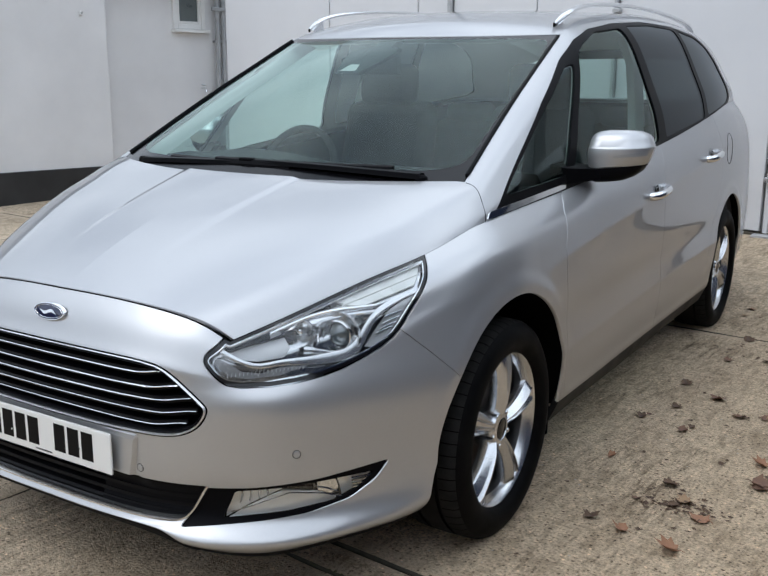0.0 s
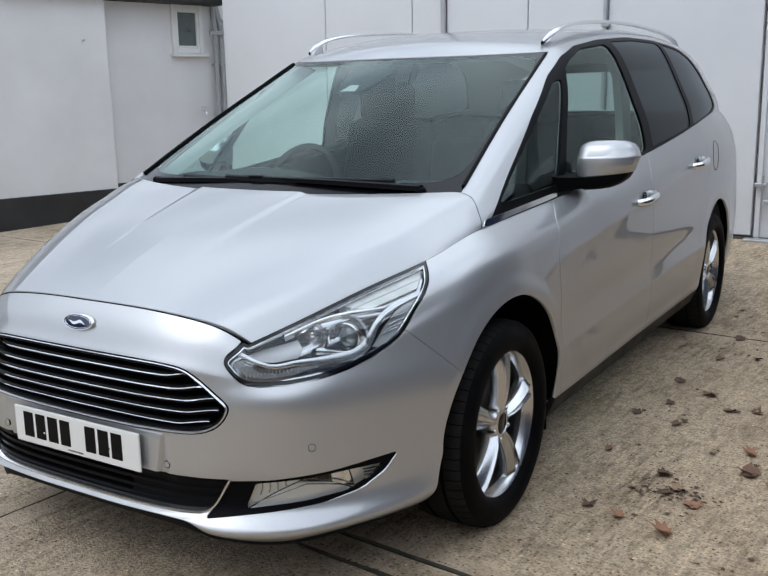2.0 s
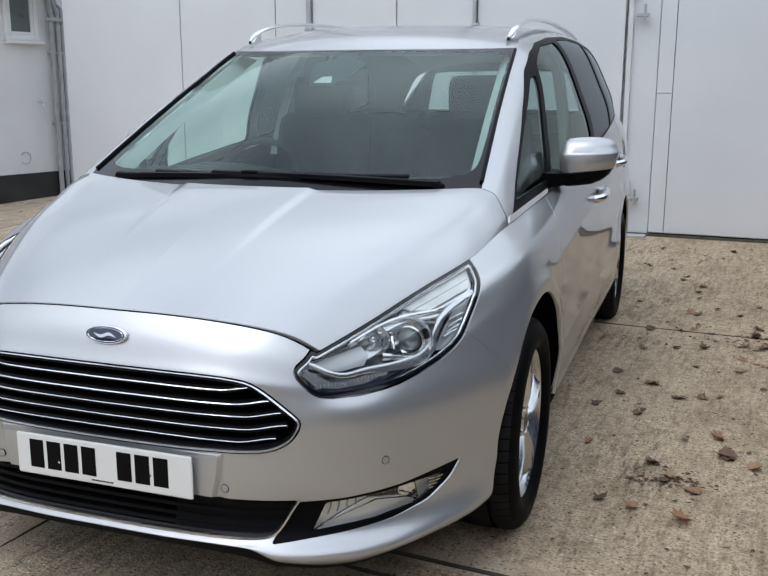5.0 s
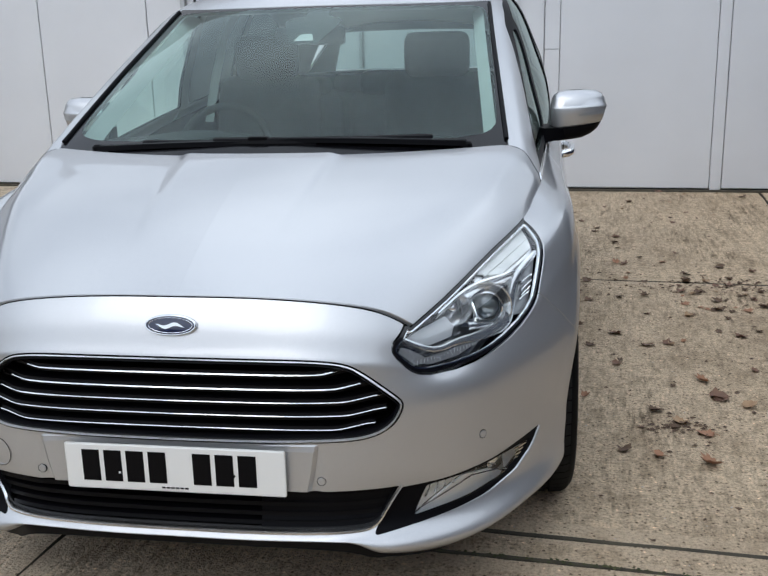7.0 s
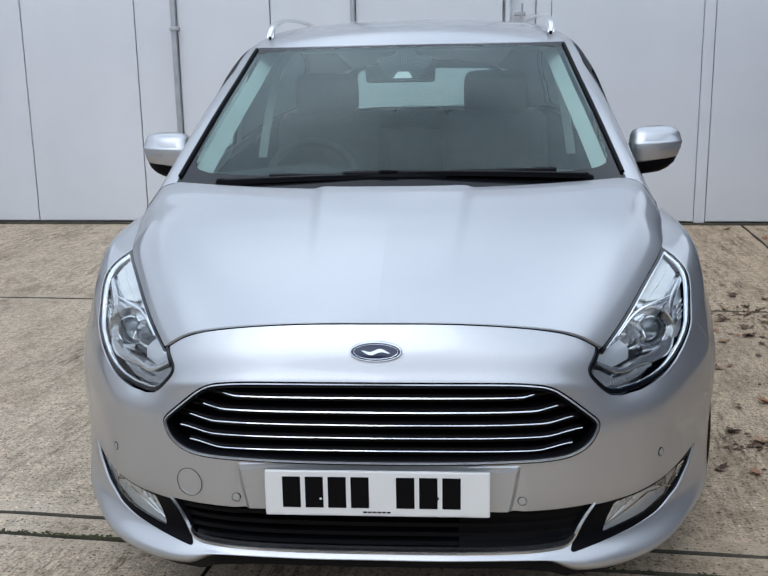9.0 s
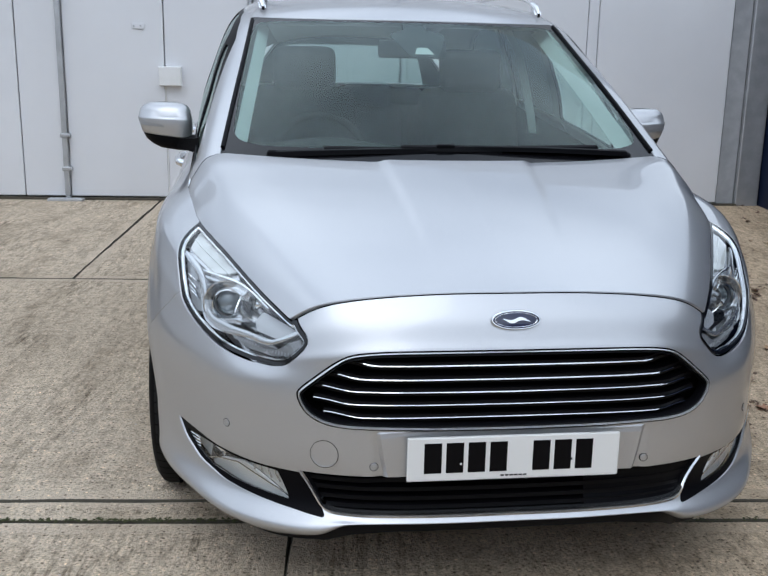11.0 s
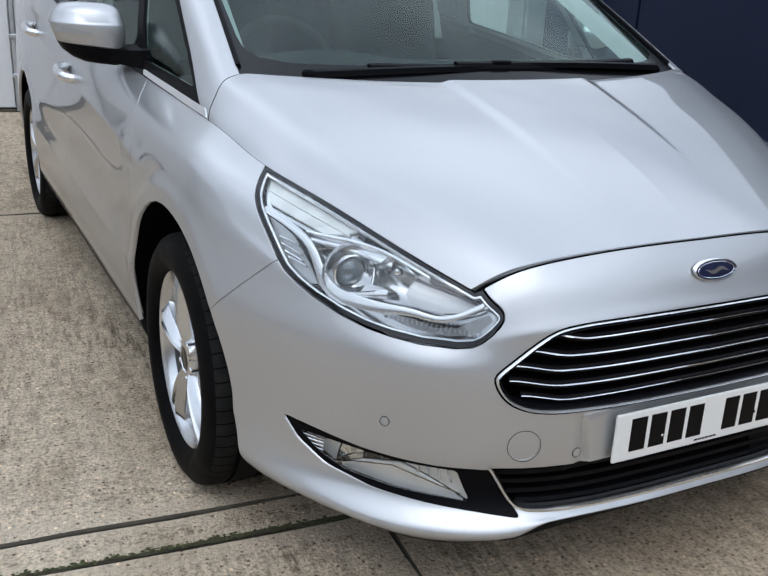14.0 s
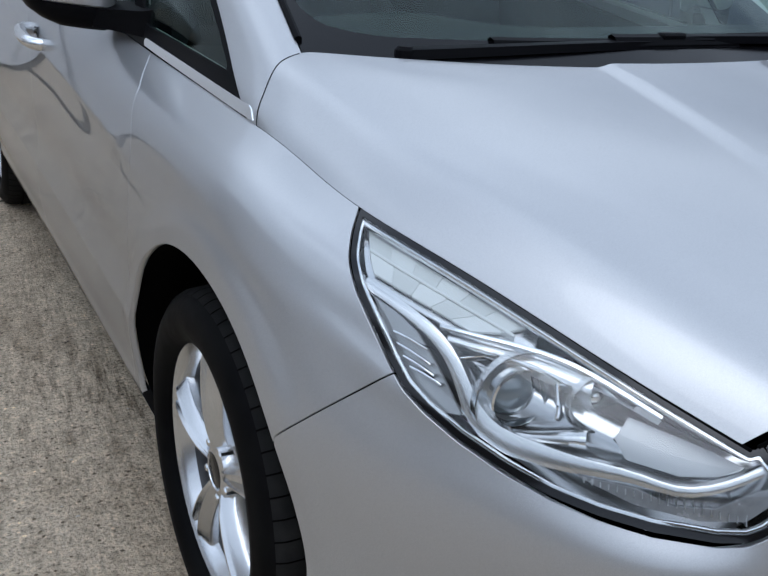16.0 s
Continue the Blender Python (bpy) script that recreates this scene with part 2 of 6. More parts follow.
PALE_TRIM = worn("pale_trim", (0.50, 0.49, 0.47), (0.56, 0.55, 0.53), 0.85, 8.0, 200.0, 0.1)
HEADLINING = worn("headlining_cloth", (0.72, 0.71, 0.69), (0.76, 0.75, 0.73), 0.9, 6.0, 60.0, 0.0)
WALL_WHITE = worn("white_wall_paint", (0.66, 0.66, 0.665), (0.74, 0.74, 0.745), 0.62, 1.3, 45.0, 0.12)
DOOR_WHITE = worn("white_door_paint", (0.68, 0.685, 0.70), (0.735, 0.74, 0.755), 0.42, 0.9, 30.0, 0.05)
PLINTH = worn("black_plinth_paint", (0.012, 0.012, 0.013), (0.03, 0.03, 0.03), 0.55, 3.0, 40.0, 0.3)
NAVY = worn("navy_paint", (0.005, 0.011, 0.034), (0.008, 0.015, 0.042), 0.45, 2.0, 60.0, 0.06, Specular_IOR_Level=0.2)
GALV = worn("galvanised_steel", (0.42, 0.43, 0.44), (0.52, 0.53, 0.54), 0.45, 9.0, 120.0, 0.1, 0.6)
PVC = worn("white_plastic", (0.78, 0.78, 0.77), (0.72, 0.72, 0.70), 0.4, 6.0, 100.0, 0.05)
PIPE_GREY = worn("grey_pipe", (0.33, 0.34, 0.35), (0.42, 0.43, 0.44), 0.5, 8.0, 100.0, 0.08)
UNSEEN_WALL = worn("unseen_wall_render", (0.13, 0.115, 0.10), (0.19, 0.17, 0.15), 0.85, 1.5, 40.0, 0.2)
ROOF_DARK = worn("dark_roof_tile", (0.016, 0.016, 0.017), (0.035, 0.034, 0.033), 0.75, 7.0, 80.0, 0.3)
CONCRETE = concrete()
CONCRETE_EDGE = concrete("trowelled_concrete", 0.25)
SOIL = worn("joint_soil", (0.055, 0.047, 0.034), (0.10, 0.088, 0.062), 0.95, 9.0, 150.0, 0.6)
MOSS = worn("moss", (0.045, 0.05, 0.018), (0.08, 0.08, 0.03), 0.95, 25.0, 300.0, 0.8)
LAMP_BACK = mat("lamp_reflector", (0.60, 0.61, 0.62), 0.13, 0.9)
LAMP_EYE = mat("projector_glass", (0.15, 0.175, 0.19), 0.08, 0.4, Coat_Weight=1.0)
FROSTED = worn("frosted_pane", (0.10, 0.12, 0.12), (0.14, 0.16, 0.16), 0.3, 5.0, 200.0, 0.1)
DARK_PANE = mat("dark_pane", (0.02, 0.025, 0.025), 0.05)


# ---- mesh helpers ----
def thing(name, label, category, m=None, group="", kind=""):
    o = new(name)
    o.empty_display_size = 0.1
    if m is not None:
        o.matrix_basis = m
    return tagged(o, label, category, group, kind)


def link_mesh(name, verts, faces, material, parent=None, label="", smooth=True, normals=None):
    me = bpy.data.meshes.new(name)
    me.from_pydata([tuple(v) for v in verts], [], [tuple(int(i) for i in f) for f in faces])
    me.materials.append(material)
    if smooth:
        me.polygons.foreach_set("use_smooth", [True] * len(me.polygons))
    me.update()
    if normals is not None:
        me.normals_split_custom_set_from_vertices([tuple(n) for n in normals])
    o = new(name, me)
    if parent is not None:
        o.parent = parent
    return tagged(o, label) if label else o


def part(name, bm, material, parent=None, label="", smooth=False):
    me = bpy.data.meshes.new(name)
    bmesh.ops.recalc_face_normals(bm, faces=bm.faces)
    bm.to_mesh(me)
    bm.free()
    me.materials.append(material)
    if smooth:
        me.polygons.foreach_set("use_smooth", [True] * len(me.polygons))
        me.set_sharp_from_angle(angle=radians(38))
    o = new(name, me)
    if parent is not None:
        o.parent = parent
    return tagged(o, label) if label else o


def box_bm(lo, hi, bevel=0.0, seg=2, bm=None):
    bm = bm or bmesh.new()
    r = bmesh.ops.create_cube(bm, size=1.0)
    for v in r["verts"]:
        v.co = Vector([lo[i] + (v.co[i] + 0.5) * (hi[i] - lo[i]) for i in range(3)])
    if bevel:
        vs = set(r["verts"])
        es = [e for e in bm.edges if e.verts[0] in vs]
        bmesh.ops.bevel(bm, geom=es, offset=bevel, segments=seg, profile=0.5, affect="EDGES")
    return bm


def tube_bm(points, radius, sides=10, bm=None, cap=True):
    """A round tube along points; radius may be a number or one for each point."""
    bm = bm or bmesh.new()
    pts = [Vector(p) for p in points]
    rad = radius if isinstance(radius, (list, tuple)) else [radius] * len(pts)
    rings = []
    side = None
    for i, p in enumerate(pts):
        d = (pts[min(i + 1, len(pts) - 1)] - pts[max(i - 1, 0)]).normalized()
        if side is None:
            side = d.orthogonal().normalized()
        side = (side - d * side.dot(d)).normalized()
        up = d.cross(side)
        rings.append([bm.verts.new(p + rad[i] * (math.cos(a) * side + math.sin(a) * up)) for a in [2 * math.pi * k / sides for k in range(sides)]])
    for a, b in zip(rings, rings[1:]):
        for k in range(sides):
            bm.faces.new((a[k], a[(k + 1) % sides], b[(k + 1) % sides], b[k]))
    if cap:
        bm.faces.new(rings[0][::-1])
        bm.faces.new(rings[-1])
    return bm


def lathe_bm(profile, sides=48, axis="x", bm=None, closed=False):
    """Turns a profile of (along the axis, radius)."""
    bm = bm or bmesh.new()
    rings = []
    for a, r in profile:
        ring = []
        for k in range(sides):
            c, s = math.cos(2 * math.pi * k / sides), math.sin(2 * math.pi * k / sides)
            co = (a, r * c, r * s) if axis == "x" else ((r * c, a, r * s) if axis == "y" else (r * c, r * s, a))
            ring.append(bm.verts.new(co))
        rings.append(ring)
    pairs = list(zip(rings, rings[1:]))
    if closed:
        pairs.append((rings[-1], rings[0]))
    for a, b in pairs:
        for k in range(sides):
            bm.faces.new((a[k], a[(k + 1) % sides], b[(k + 1) % sides], b[k]))
    return bm


def strip_bm(rows, close=False, bm=None):
    """Quads between rows of points of equal length."""
    bm = bm or bmesh.new()
    vs = [[bm.verts.new(p) for p in r] for r in rows]
    if close:
        vs.append(vs[0])
    for a, b in zip(vs, vs[1:]):
        for i in range(len(a) - 1):
            bm.faces.new((a[i], a[i + 1], b[i + 1], b[i]))
    return bm


# ---- curves and surfaces for the car's skin ----
def curve(pts, n=None, at=None):
    """A natural cubic spline through pts by chord length, sampled at n even steps, or at the given fractions."""
    p = np.asarray(pts, float)
    d = np.sqrt(np.linalg.norm(np.diff(p, axis=0), axis=1))
    s = np.concatenate([[0], np.cumsum(d)])
    return natural(s, p, np.linspace(0, s[-1], n) if at is None else np.asarray(at) * s[-1])


def natural(s, p, q):
    n = len(s)
    h = np.diff(s)
    A = np.zeros((n, n))
    B = np.zeros_like(p)
    A[0, 0] = A[-1, -1] = 1
    for i in range(1, n - 1):
        A[i, i - 1], A[i, i], A[i, i + 1] = h[i - 1], 2 * (h[i - 1] + h[i]), h[i]
        B[i] = 6 * ((p[i + 1] - p[i]) / h[i] - (p[i] - p[i - 1]) / h[i - 1])
    M = np.linalg.solve(A, B.reshape(n, -1)).reshape(p.shape)
    k = np.clip(np.searchsorted(s, q, side="right") - 1, 0, n - 2)
    a, b, hk = (s[k + 1] - q), (q - s[k]), h[k]
    sh = (slice(None),) + (None,) * (p.ndim - 1)
    a, b, hk = a[sh], b[sh], hk[sh]
    return (M[k] * a ** 3 + M[k + 1] * b ** 3) / (6 * hk) + (p[k] / hk - M[k] * hk / 6) * a + (p[k + 1] / hk - M[k + 1] * hk / 6) * b


def soften(g, rounds, edges=True):
    """Evens out a grid of points, its borders kept."""
    for _ in range(rounds):
        n = g.copy()
        n[1:-1, 1:-1] = 0.5 * g[1:-1, 1:-1] + 0.125 * (g[2:, 1:-1] + g[:-2, 1:-1] + g[1:-1, 2:] + g[1:-1, :-2])
        g = n
    return g


def grid_mesh(g, flip=False):
    """Vertices, normals and triangles of a grid of points."""
    du, dv = np.gradient(g, axis=0), np.gradient(g, axis=1)
    nrm = np.cross(du, dv)
    nrm /= np.linalg.norm(nrm, axis=2, keepdims=True) + 1e-12
    if flip:
        nrm = -nrm
    n, m = g.shape[:2]
    idx = np.arange(n * m).reshape(n, m)
    a, b, c, d = idx[:-1, :-1].ravel(), idx[1:, :-1].ravel(), idx[1:, 1:].ravel(), idx[:-1, 1:].ravel()
    tri = np.concatenate([np.stack([a, b, c], 1), np.stack([a, c, d], 1)])
    if flip:
        tri = tri[:, ::-1]
    return g.reshape(-1, 3), nrm.reshape(-1, 3), tri


def clip(mesh, f):
    """The part of a triangle mesh where f <= 0, cut cleanly along f = 0."""
    V, N, T = mesh
    inside = f <= 0
    cnt = inside[T].sum(1)
    keep = [T[cnt == 3]]
    newv, newn, made = [], [], {}
    base = len(V)

    def cross(i, j):
        key = (i, j) if i < j else (j, i)
        if key not in made:
            t = f[key[0]] / (f[key[0]] - f[key[1]])
            made[key] = base + len(newv)
            newv.append(V[key[0]] + t * (V[key[1]] - V[key[0]]))
            newn.append(N[key[0]] + t * (N[key[1]] - N[key[0]]))
        return made[key]

    extra = []
    for tri in T[(cnt == 1) | (cnt == 2)]:
        i, j, k = (int(q) for q in tri)
        ins = [q for q in (i, j, k) if inside[q]]
        if len(ins) == 1:
            while not inside[i]:
                i, j, k = j, k, i
            extra.append((i, cross(i, j), cross(i, k)))
        else:
            while inside[i]:
                i, j, k = j, k, i
            p, q = cross(i, j), cross(i, k)
            extra += [(p, j, k), (p, k, q)]
    if extra:
        keep.append(np.array(extra))
    T2 = np.concatenate(keep)
    V2 = np.concatenate([V, np.array(newv)]) if newv else V
    N2 = np.concatenate([N, np.array(newn)]) if newn else N
    used, inv = np.unique(T2, return_inverse=True)
    return V2[used], N2[used], inv.reshape(-1, 3)


def join(*meshes):
    V, N, T, o = [], [], [], 0
    for v, n, t in meshes:
        V.append(v), N.append(n), T.append(t + o)
        o += len(v)
    return np.concatenate(V), np.concatenate(N), np.concatenate(T)


def mirrored(mesh):
    V, N, T = mesh
    s = np.array([-1.0, 1, 1])
    return V * s, N * s, T[:, ::-1]


def sdf(p, poly):
    """Signed distance of 2D points to a closed outline, negative inside."""
    poly = np.asarray(poly, float)
    best = np.full(len(p), 1e9)
    odd = np.zeros(len(p), bool)
    for a, b in zip(poly, np.roll(poly, -1, axis=0)):
        e, w = b - a, p - a
        t = np.clip((w @ e) / (e @ e + 1e-15), 0, 1)
        best = np.minimum(best, np.linalg.norm(w - t[:, None] * e, axis=1))
        c = (a[1] > p[:, 1]) != (b[1] > p[:, 1])
        xs = a[0] + (p[:, 1] - a[1]) * e[0] / (e[1] if abs(e[1]) > 1e-12 else 1e-12)
        odd ^= c & (p[:, 0] < xs)
    return np.where(odd, -best, best)


def rounded(poly, r, n=5):
    """Rounds the corners of a closed outline."""
    out = []
    P = [Vector(q) for q in poly]
    for i, q in enumerate(P):
        a, b = P[i - 1] - q, P[(i + 1) % len(P)] - q
        k = min(r, a.length * 0.45, b.length * 0.45)
        s, e = q + a.normalized() * k, q + b.normalized() * k
        for j in range(n + 1):
            t = j / n
            out.append(tuple((1 - t) ** 2 * s + 2 * t * (1 - t) * q + t * t * e))
    return out


def seam(p, line):
    """Signed distance to an open line in a plane, positive behind it (greater first coordinate)."""
    L = np.asarray(line, float)
    best = np.full(len(p), 1e9)
    for a, b in zip(L, L[1:]):
        e, w = b - a, p - a
        t = np.clip((w @ e) / (e @ e), 0, 1)
        best = np.minimum(best, np.linalg.norm(w - t[:, None] * e, axis=1))
    o = np.argsort(L[:, 1])
    y = np.interp(p[:, 1], L[o, 1], L[o, 0])
    return np.where(p[:, 0] > y, best, -best)


def skin(name, mesh, material, parent, label="", depth=0.012, lift=0.0):
    """A panel with its border turned in by depth, so that its gaps are real."""
    V, N, T = mesh
    N = N / (np.linalg.norm(N, axis=1, keepdims=True) + 1e-12)
    V = V + lift * N
    faces = [tuple(t) for t in T]
    verts, norms = list(V), list(N)
    if depth:
        e = np.concatenate([T[:, [0, 1]], T[:, [1, 2]], T[:, [2, 0]]])
        key = np.sort(e, axis=1)
        _, first, counts = np.unique(key, axis=0, return_index=True, return_counts=True)
        for i, j in e[first[counts == 1]]:
            if abs(V[i][0]) < 1e-5 and abs(V[j][0]) < 1e-5:
                continue
            n0 = np.cross(V[j] - V[i], (N[i] + N[j]) / 2)
            n0 = n0 / (np.linalg.norm(n0) + 1e-12)
            b = len(verts)
            for q, d in ((i, 0.0), (j, 0.0), (j, depth), (i, depth)):
                verts.append(V[q] - d * N[q])
                norms.append(0.6 * n0 + (0.8 if d == 0 else 0.0) * N[q])
            faces.append((b + 1, b, b + 3, b + 2))
    return link_mesh(name, verts, faces, material, parent, label, True, norms)
# ---- ground: concrete slabs on one sheet ----
SKEW = -5.0
ground = link_mesh("ground", [(-400, -400, -0.035), (400, -400, -0.035), (400, 400, -0.035), (-400, 400, -0.035)], [(0, 1, 2, 3)], SOIL, None, "", False)
tagged(ground, "bare soil under and between the concrete slabs", "ground", kind="structure")
pavement = thing("pavement", "weathered beige concrete yard slabs with dark joints", "pavement", pose(0, 0, 0, 0, 0, SKEW), kind="structure")


RISE_FROM, RISE = 3.66, 0.0325


def ground_z(x, y):
    """Height of the yard: level under the car, rising gently to the doors."""
    return RISE * max(0.0, y * math.cos(radians(SKEW)) - x * math.sin(radians(SKEW)) - RISE_FROM)


def slab(x0, x1, y0, y1):
    rng = random.Random(int(x0 * 100 + y0 * 7))
    bm = bmesh.new()
    g, margin = 0.007, min(0.075, (y1 - y0) * 0.3)

    def edge(p, q):
        n = min(60, max(8, int(math.hypot(q[0] - p[0], q[1] - p[1]) / 0.09)))
        return [(p[0] + (q[0] - p[0]) * k / n, p[1] + (q[1] - p[1]) * k / n) for k in range(n)]
    c = [(x0 + g, y0 + g), (x1 - g, y0 + g), (x1 - g, y1 - g), (x0 + g, y1 - g)]
    loop, inset = [], []
    for i in range(4):
        drift = 0.0
        for x, y in edge(c[i], c[(i + 1) % 4]):
            drift = 0.7 * drift + rng.uniform(-0.0045, 0.0045)
            loop.append((x + drift, y + drift))
            inset.append((min(max(x, x0 + margin), x1 - margin) + rng.uniform(-.006, .006), min(max(y, y0 + margin), y1 - margin) + rng.uniform(-.006, .006)))
    cx, cy = (x0 + x1) / 2, (y0 + y1) / 2

    def toward(x, y, d):
        return x + math.copysign(min(d, abs(cx - x)), cx - x), y + math.copysign(min(d, abs(cy - y)), cy - y)
    inner = [bm.verts.new((x, y, 0.0)) for x, y in inset]
    top = [bm.verts.new((*toward(x, y, 0.004), -0.0005)) for x, y in loop]
    mid = [bm.verts.new((x, y, -0.007)) for x, y in loop]
    low = [bm.verts.new((x, y, -0.06)) for x, y in loop]
    for v in bm.verts:
        v.co.z += RISE * max(0.0, v.co.y - RISE_FROM)
    bm.faces.new(inner)
    for k, (a, b) in enumerate(((inner, top), (top, mid), (mid, low))):
        for i in range(len(a)):
            j = (i + 1) % len(a)
            bm.faces.new((a[i], a[j], b[j], b[i])).material_index = 1 if k == 0 else 2
    o = part("slab", bm, CONCRETE, pavement)
    o.data.materials.append(CONCRETE_EDGE)
    o.data.materials.append(SOIL)
    return o


for y0, y1, xs in ((-30, -10, (-30, -10, 10, 30)), (-10, -2.6, (-30, -8, -4.6, -0.55, 3.6, 8, 30)), (-2.6, 0.485, (-30, -8, -4.6, -0.56, 3.6, 8, 30)), (0.485, 0.615, (-30, -8, -4.6, 3.6, 8, 30)), (0.615, 3.66, (-30, -8, -5.0, 3.6, 8, 30)),
                   (3.66, 7.25, (-30, -8, -5.4, -2.12, 2.2, 5.6, 30)), (7.25, 11.0, (-30, 30))):
    for xa, xb in zip(xs, xs[1:]):
        slab(xa, xb, y0, y1)

# ---- back wall: a row of tall white doors ----
WALL = pose(0, 6.57, 0, 0, 0, -3.72)
SEAM_Z = 2.245
wall_north = thing("wall_north", "white painted building wall behind tall doors", "wall", WALL, kind="structure")
part("masonry", box_bm((-5.44, 0.10, 0.0), (4.12, 0.42, 5.2)), WALL_WHITE, wall_north)
# dark strip stands in for the shade in the gap under the doors
part("door_gap_shade", box_bm((-5.40, -0.03, 0.0), (4.0, 0.06, 0.112), 0.004), SOIL, wall_north)
for n, (a, b) in enumerate([(-5.45, -3.905), (-3.90, -2.775), (-2.77, -2.41), (-2.36, -1.475), (-1.47, -0.72), (-0.68, 0.64), (0.93, 2.36), (2.46, 3.72)]):
    d = thing("door_%d" % (n + 1), "tall flat white painted metal door leaf", "door", WALL, kind="structure")
    if n == 6:
        for z0, z1 in ((0.125, 1.32), (1.324, 5.0)):
            part("stile", box_bm((a + 0.003, -0.002, z0), (a + 0.13, 0.05, z1), 0.003, 1), DOOR_WHITE, d)
        a += 0.132
    for z0, z1 in (((0.125, SEAM_Z), (SEAM_Z + 0.004, 5.0)) if 3 <= n <= 5 else ((0.125, 5.0),)):
        part("leaf", box_bm((a + 0.003, 0.0, z0), (b - 0.003, 0.05, z1), 0.004, 1), DOOR_WHITE, d)
part("post", box_bm((0.655, 0.03, 0.08), (0.925, 0.09, 5.0), 0.006, 1), DOOR_WHITE, wall_north)
part("post", box_bm((2.363, -0.004, 0.11), (2.457, 0.05, 5.0), 0.006, 1), DOOR_WHITE, wall_north)
part("jamb", box_bm((3.725, 0.02, 0.09), (3.90, 0.09, 5.0), 0.006, 1), PIPE_GREY, wall_north)
part("jamb", box_bm((3.905, -0.03, 0.09), (4.12, 0.09, 5.0), 0.008, 1), GALV, wall_north)

# ---- annex on one side: oblique wall with a small window ----
NEAR = 0.945
LEFT = pose(-5.872, 7.19, 0.075, 0, 0, 256.0) @ Matrix.Scale(NEAR, 4)
wall_west = thing("wall_west", "white rendered annex wall with a black painted plinth", "wall", LEFT, kind="structure")
part("recess_wall", box_bm((-0.9, -0.40, -0.1), (1.56, -0.05, 2.62)), WALL_WHITE, wall_west)
part("recess_plinth", box_bm((-0.6, -0.05, -0.1), (1.55, -0.03, 0.33), 0.004, 1), PLINTH, wall_west)
part("front_wall", box_bm((1.55, -0.40, -0.1), (8.6, 0.14, 2.50), 0.012, 1), WALL_WHITE, wall_west)
part("front_plinth", box_bm((1.57, 0.10, -0.1), (8.6, 0.165, 0.29), 0.006, 1), PLINTH, wall_west)
part("fascia", box_bm((-0.1, -0.45, 2.5), (8.7, 0.26, 2.66), 0.01, 1), ROOF_DARK, wall_west)
part("roof_slope", box_bm((-0.1, -2.5, 2.66), (8.7, 0.22, 2.86), 0.02, 1), ROOF_DARK, wall_west)

# ---- wall on the other side: navy blue panels ----
RIGHT = pose(4.13, 6.33, 0, 0, 0, -93.7)
wall_east = thing("wall_east", "dark navy painted timber wall", "wall", RIGHT, kind="structure")
# the panel runs on beyond its visible stretch to darken the car's side
part("panel", box_bm((0.02, 0.0, 0.0), (8.6, 0.2, 2.6)), NAVY, wall_east)
part("roof_edge", box_bm((-0.05, -0.06, 2.6), (8.7, 2.6, 2.72), 0.01, 1), ROOF_DARK, wall_east)
part("corner_strip", box_bm((-0.03, -0.015, 0.0), (0.018, 0.2, 2.6), 0.005, 1), GALV, wall_east)

# ---- far side of the yard: unseen walls added to darken the car's reflections ----
for name, at, turn, length in (("unseen_wall_south", (-9.6, -11.0, 0), 0.0, 13.4), ("unseen_wall_southwest", (-8.75, -0.6, 0), -94.0, 10.4), ("unseen_wall_southeast", (3.72, -2.3, 0), -90.0, 8.7)):
    yard = thing(name, "plain grey-brown wall added out of view to darken the car's reflections", "wall", pose(*at, 0, 0, turn), kind="structure")
    part("masonry", box_bm((0.0, -0.15, 0.0), (length, 0.15, 2.7)), UNSEEN_WALL, yard)
    part("coping", box_bm((0.0, -0.19, 2.7), (length, 0.19, 2.78), 0.01, 1), UNSEEN_WALL, yard)

# ---- the car ----
car = thing("car", "silver people carrier with roof rails, parked on concrete", "car")
HUB_F, HUB_R, HUB_Z = 0.924, 3.773, 0.335

# skin of the lower body: rows from the sill up to the bonnet edge and belt line
ROW_A = [(0, .012, .235), (.2, .013, .235), (.38, .018, .232), (.49, .048, .213), (.59, .108, .20), (.69, .203, .203), (.775, .328, .212), (.85, .46, .224), (.895, .61, .238),
         (.905, .92, .215), (.905, 1.3, .225), (.905, 2, .225), (.905, 2.9, .23), (.90, 3.77, .23), (.87, 4.35, .25), (.78, 4.65, .26), (.42, 4.78, .26), (0, 4.79, .26)]
ROW_B = [(0, -.022, .262), (.2, -.02, .262), (.38, -.004, .258), (.499, .022, .246), (.607, .082, .240), (.714, .180, .240), (.799, .310, .244), (.870, .447, .255), (.912, .60, .28),
         (.93, .92, .30), (.935, 1.3, .30), (.935, 2, .305), (.938, 2.9, .31), (.935, 3.77, .32), (.90, 4.35, .34), (.80, 4.68, .35), (.43, 4.81, .36), (0, 4.83, .36)]
ROW_C = [(0, .0, .375), (.2, .003, .375), (.38, .022, .373), (.505, .064, .372), (.605, .125, .372), (.70, .215, .373), (.79, .345, .376), (.866, .475, .385), (.918, .605, .40),
         (.948, .92, .42), (.95, 1.3, .42), (.948, 2, .42), (.95, 2.9, .42), (.945, 3.77, .43), (.912, 4.35, .45), (.81, 4.70, .47), (.44, 4.83, .48), (0, 4.85, .48)]
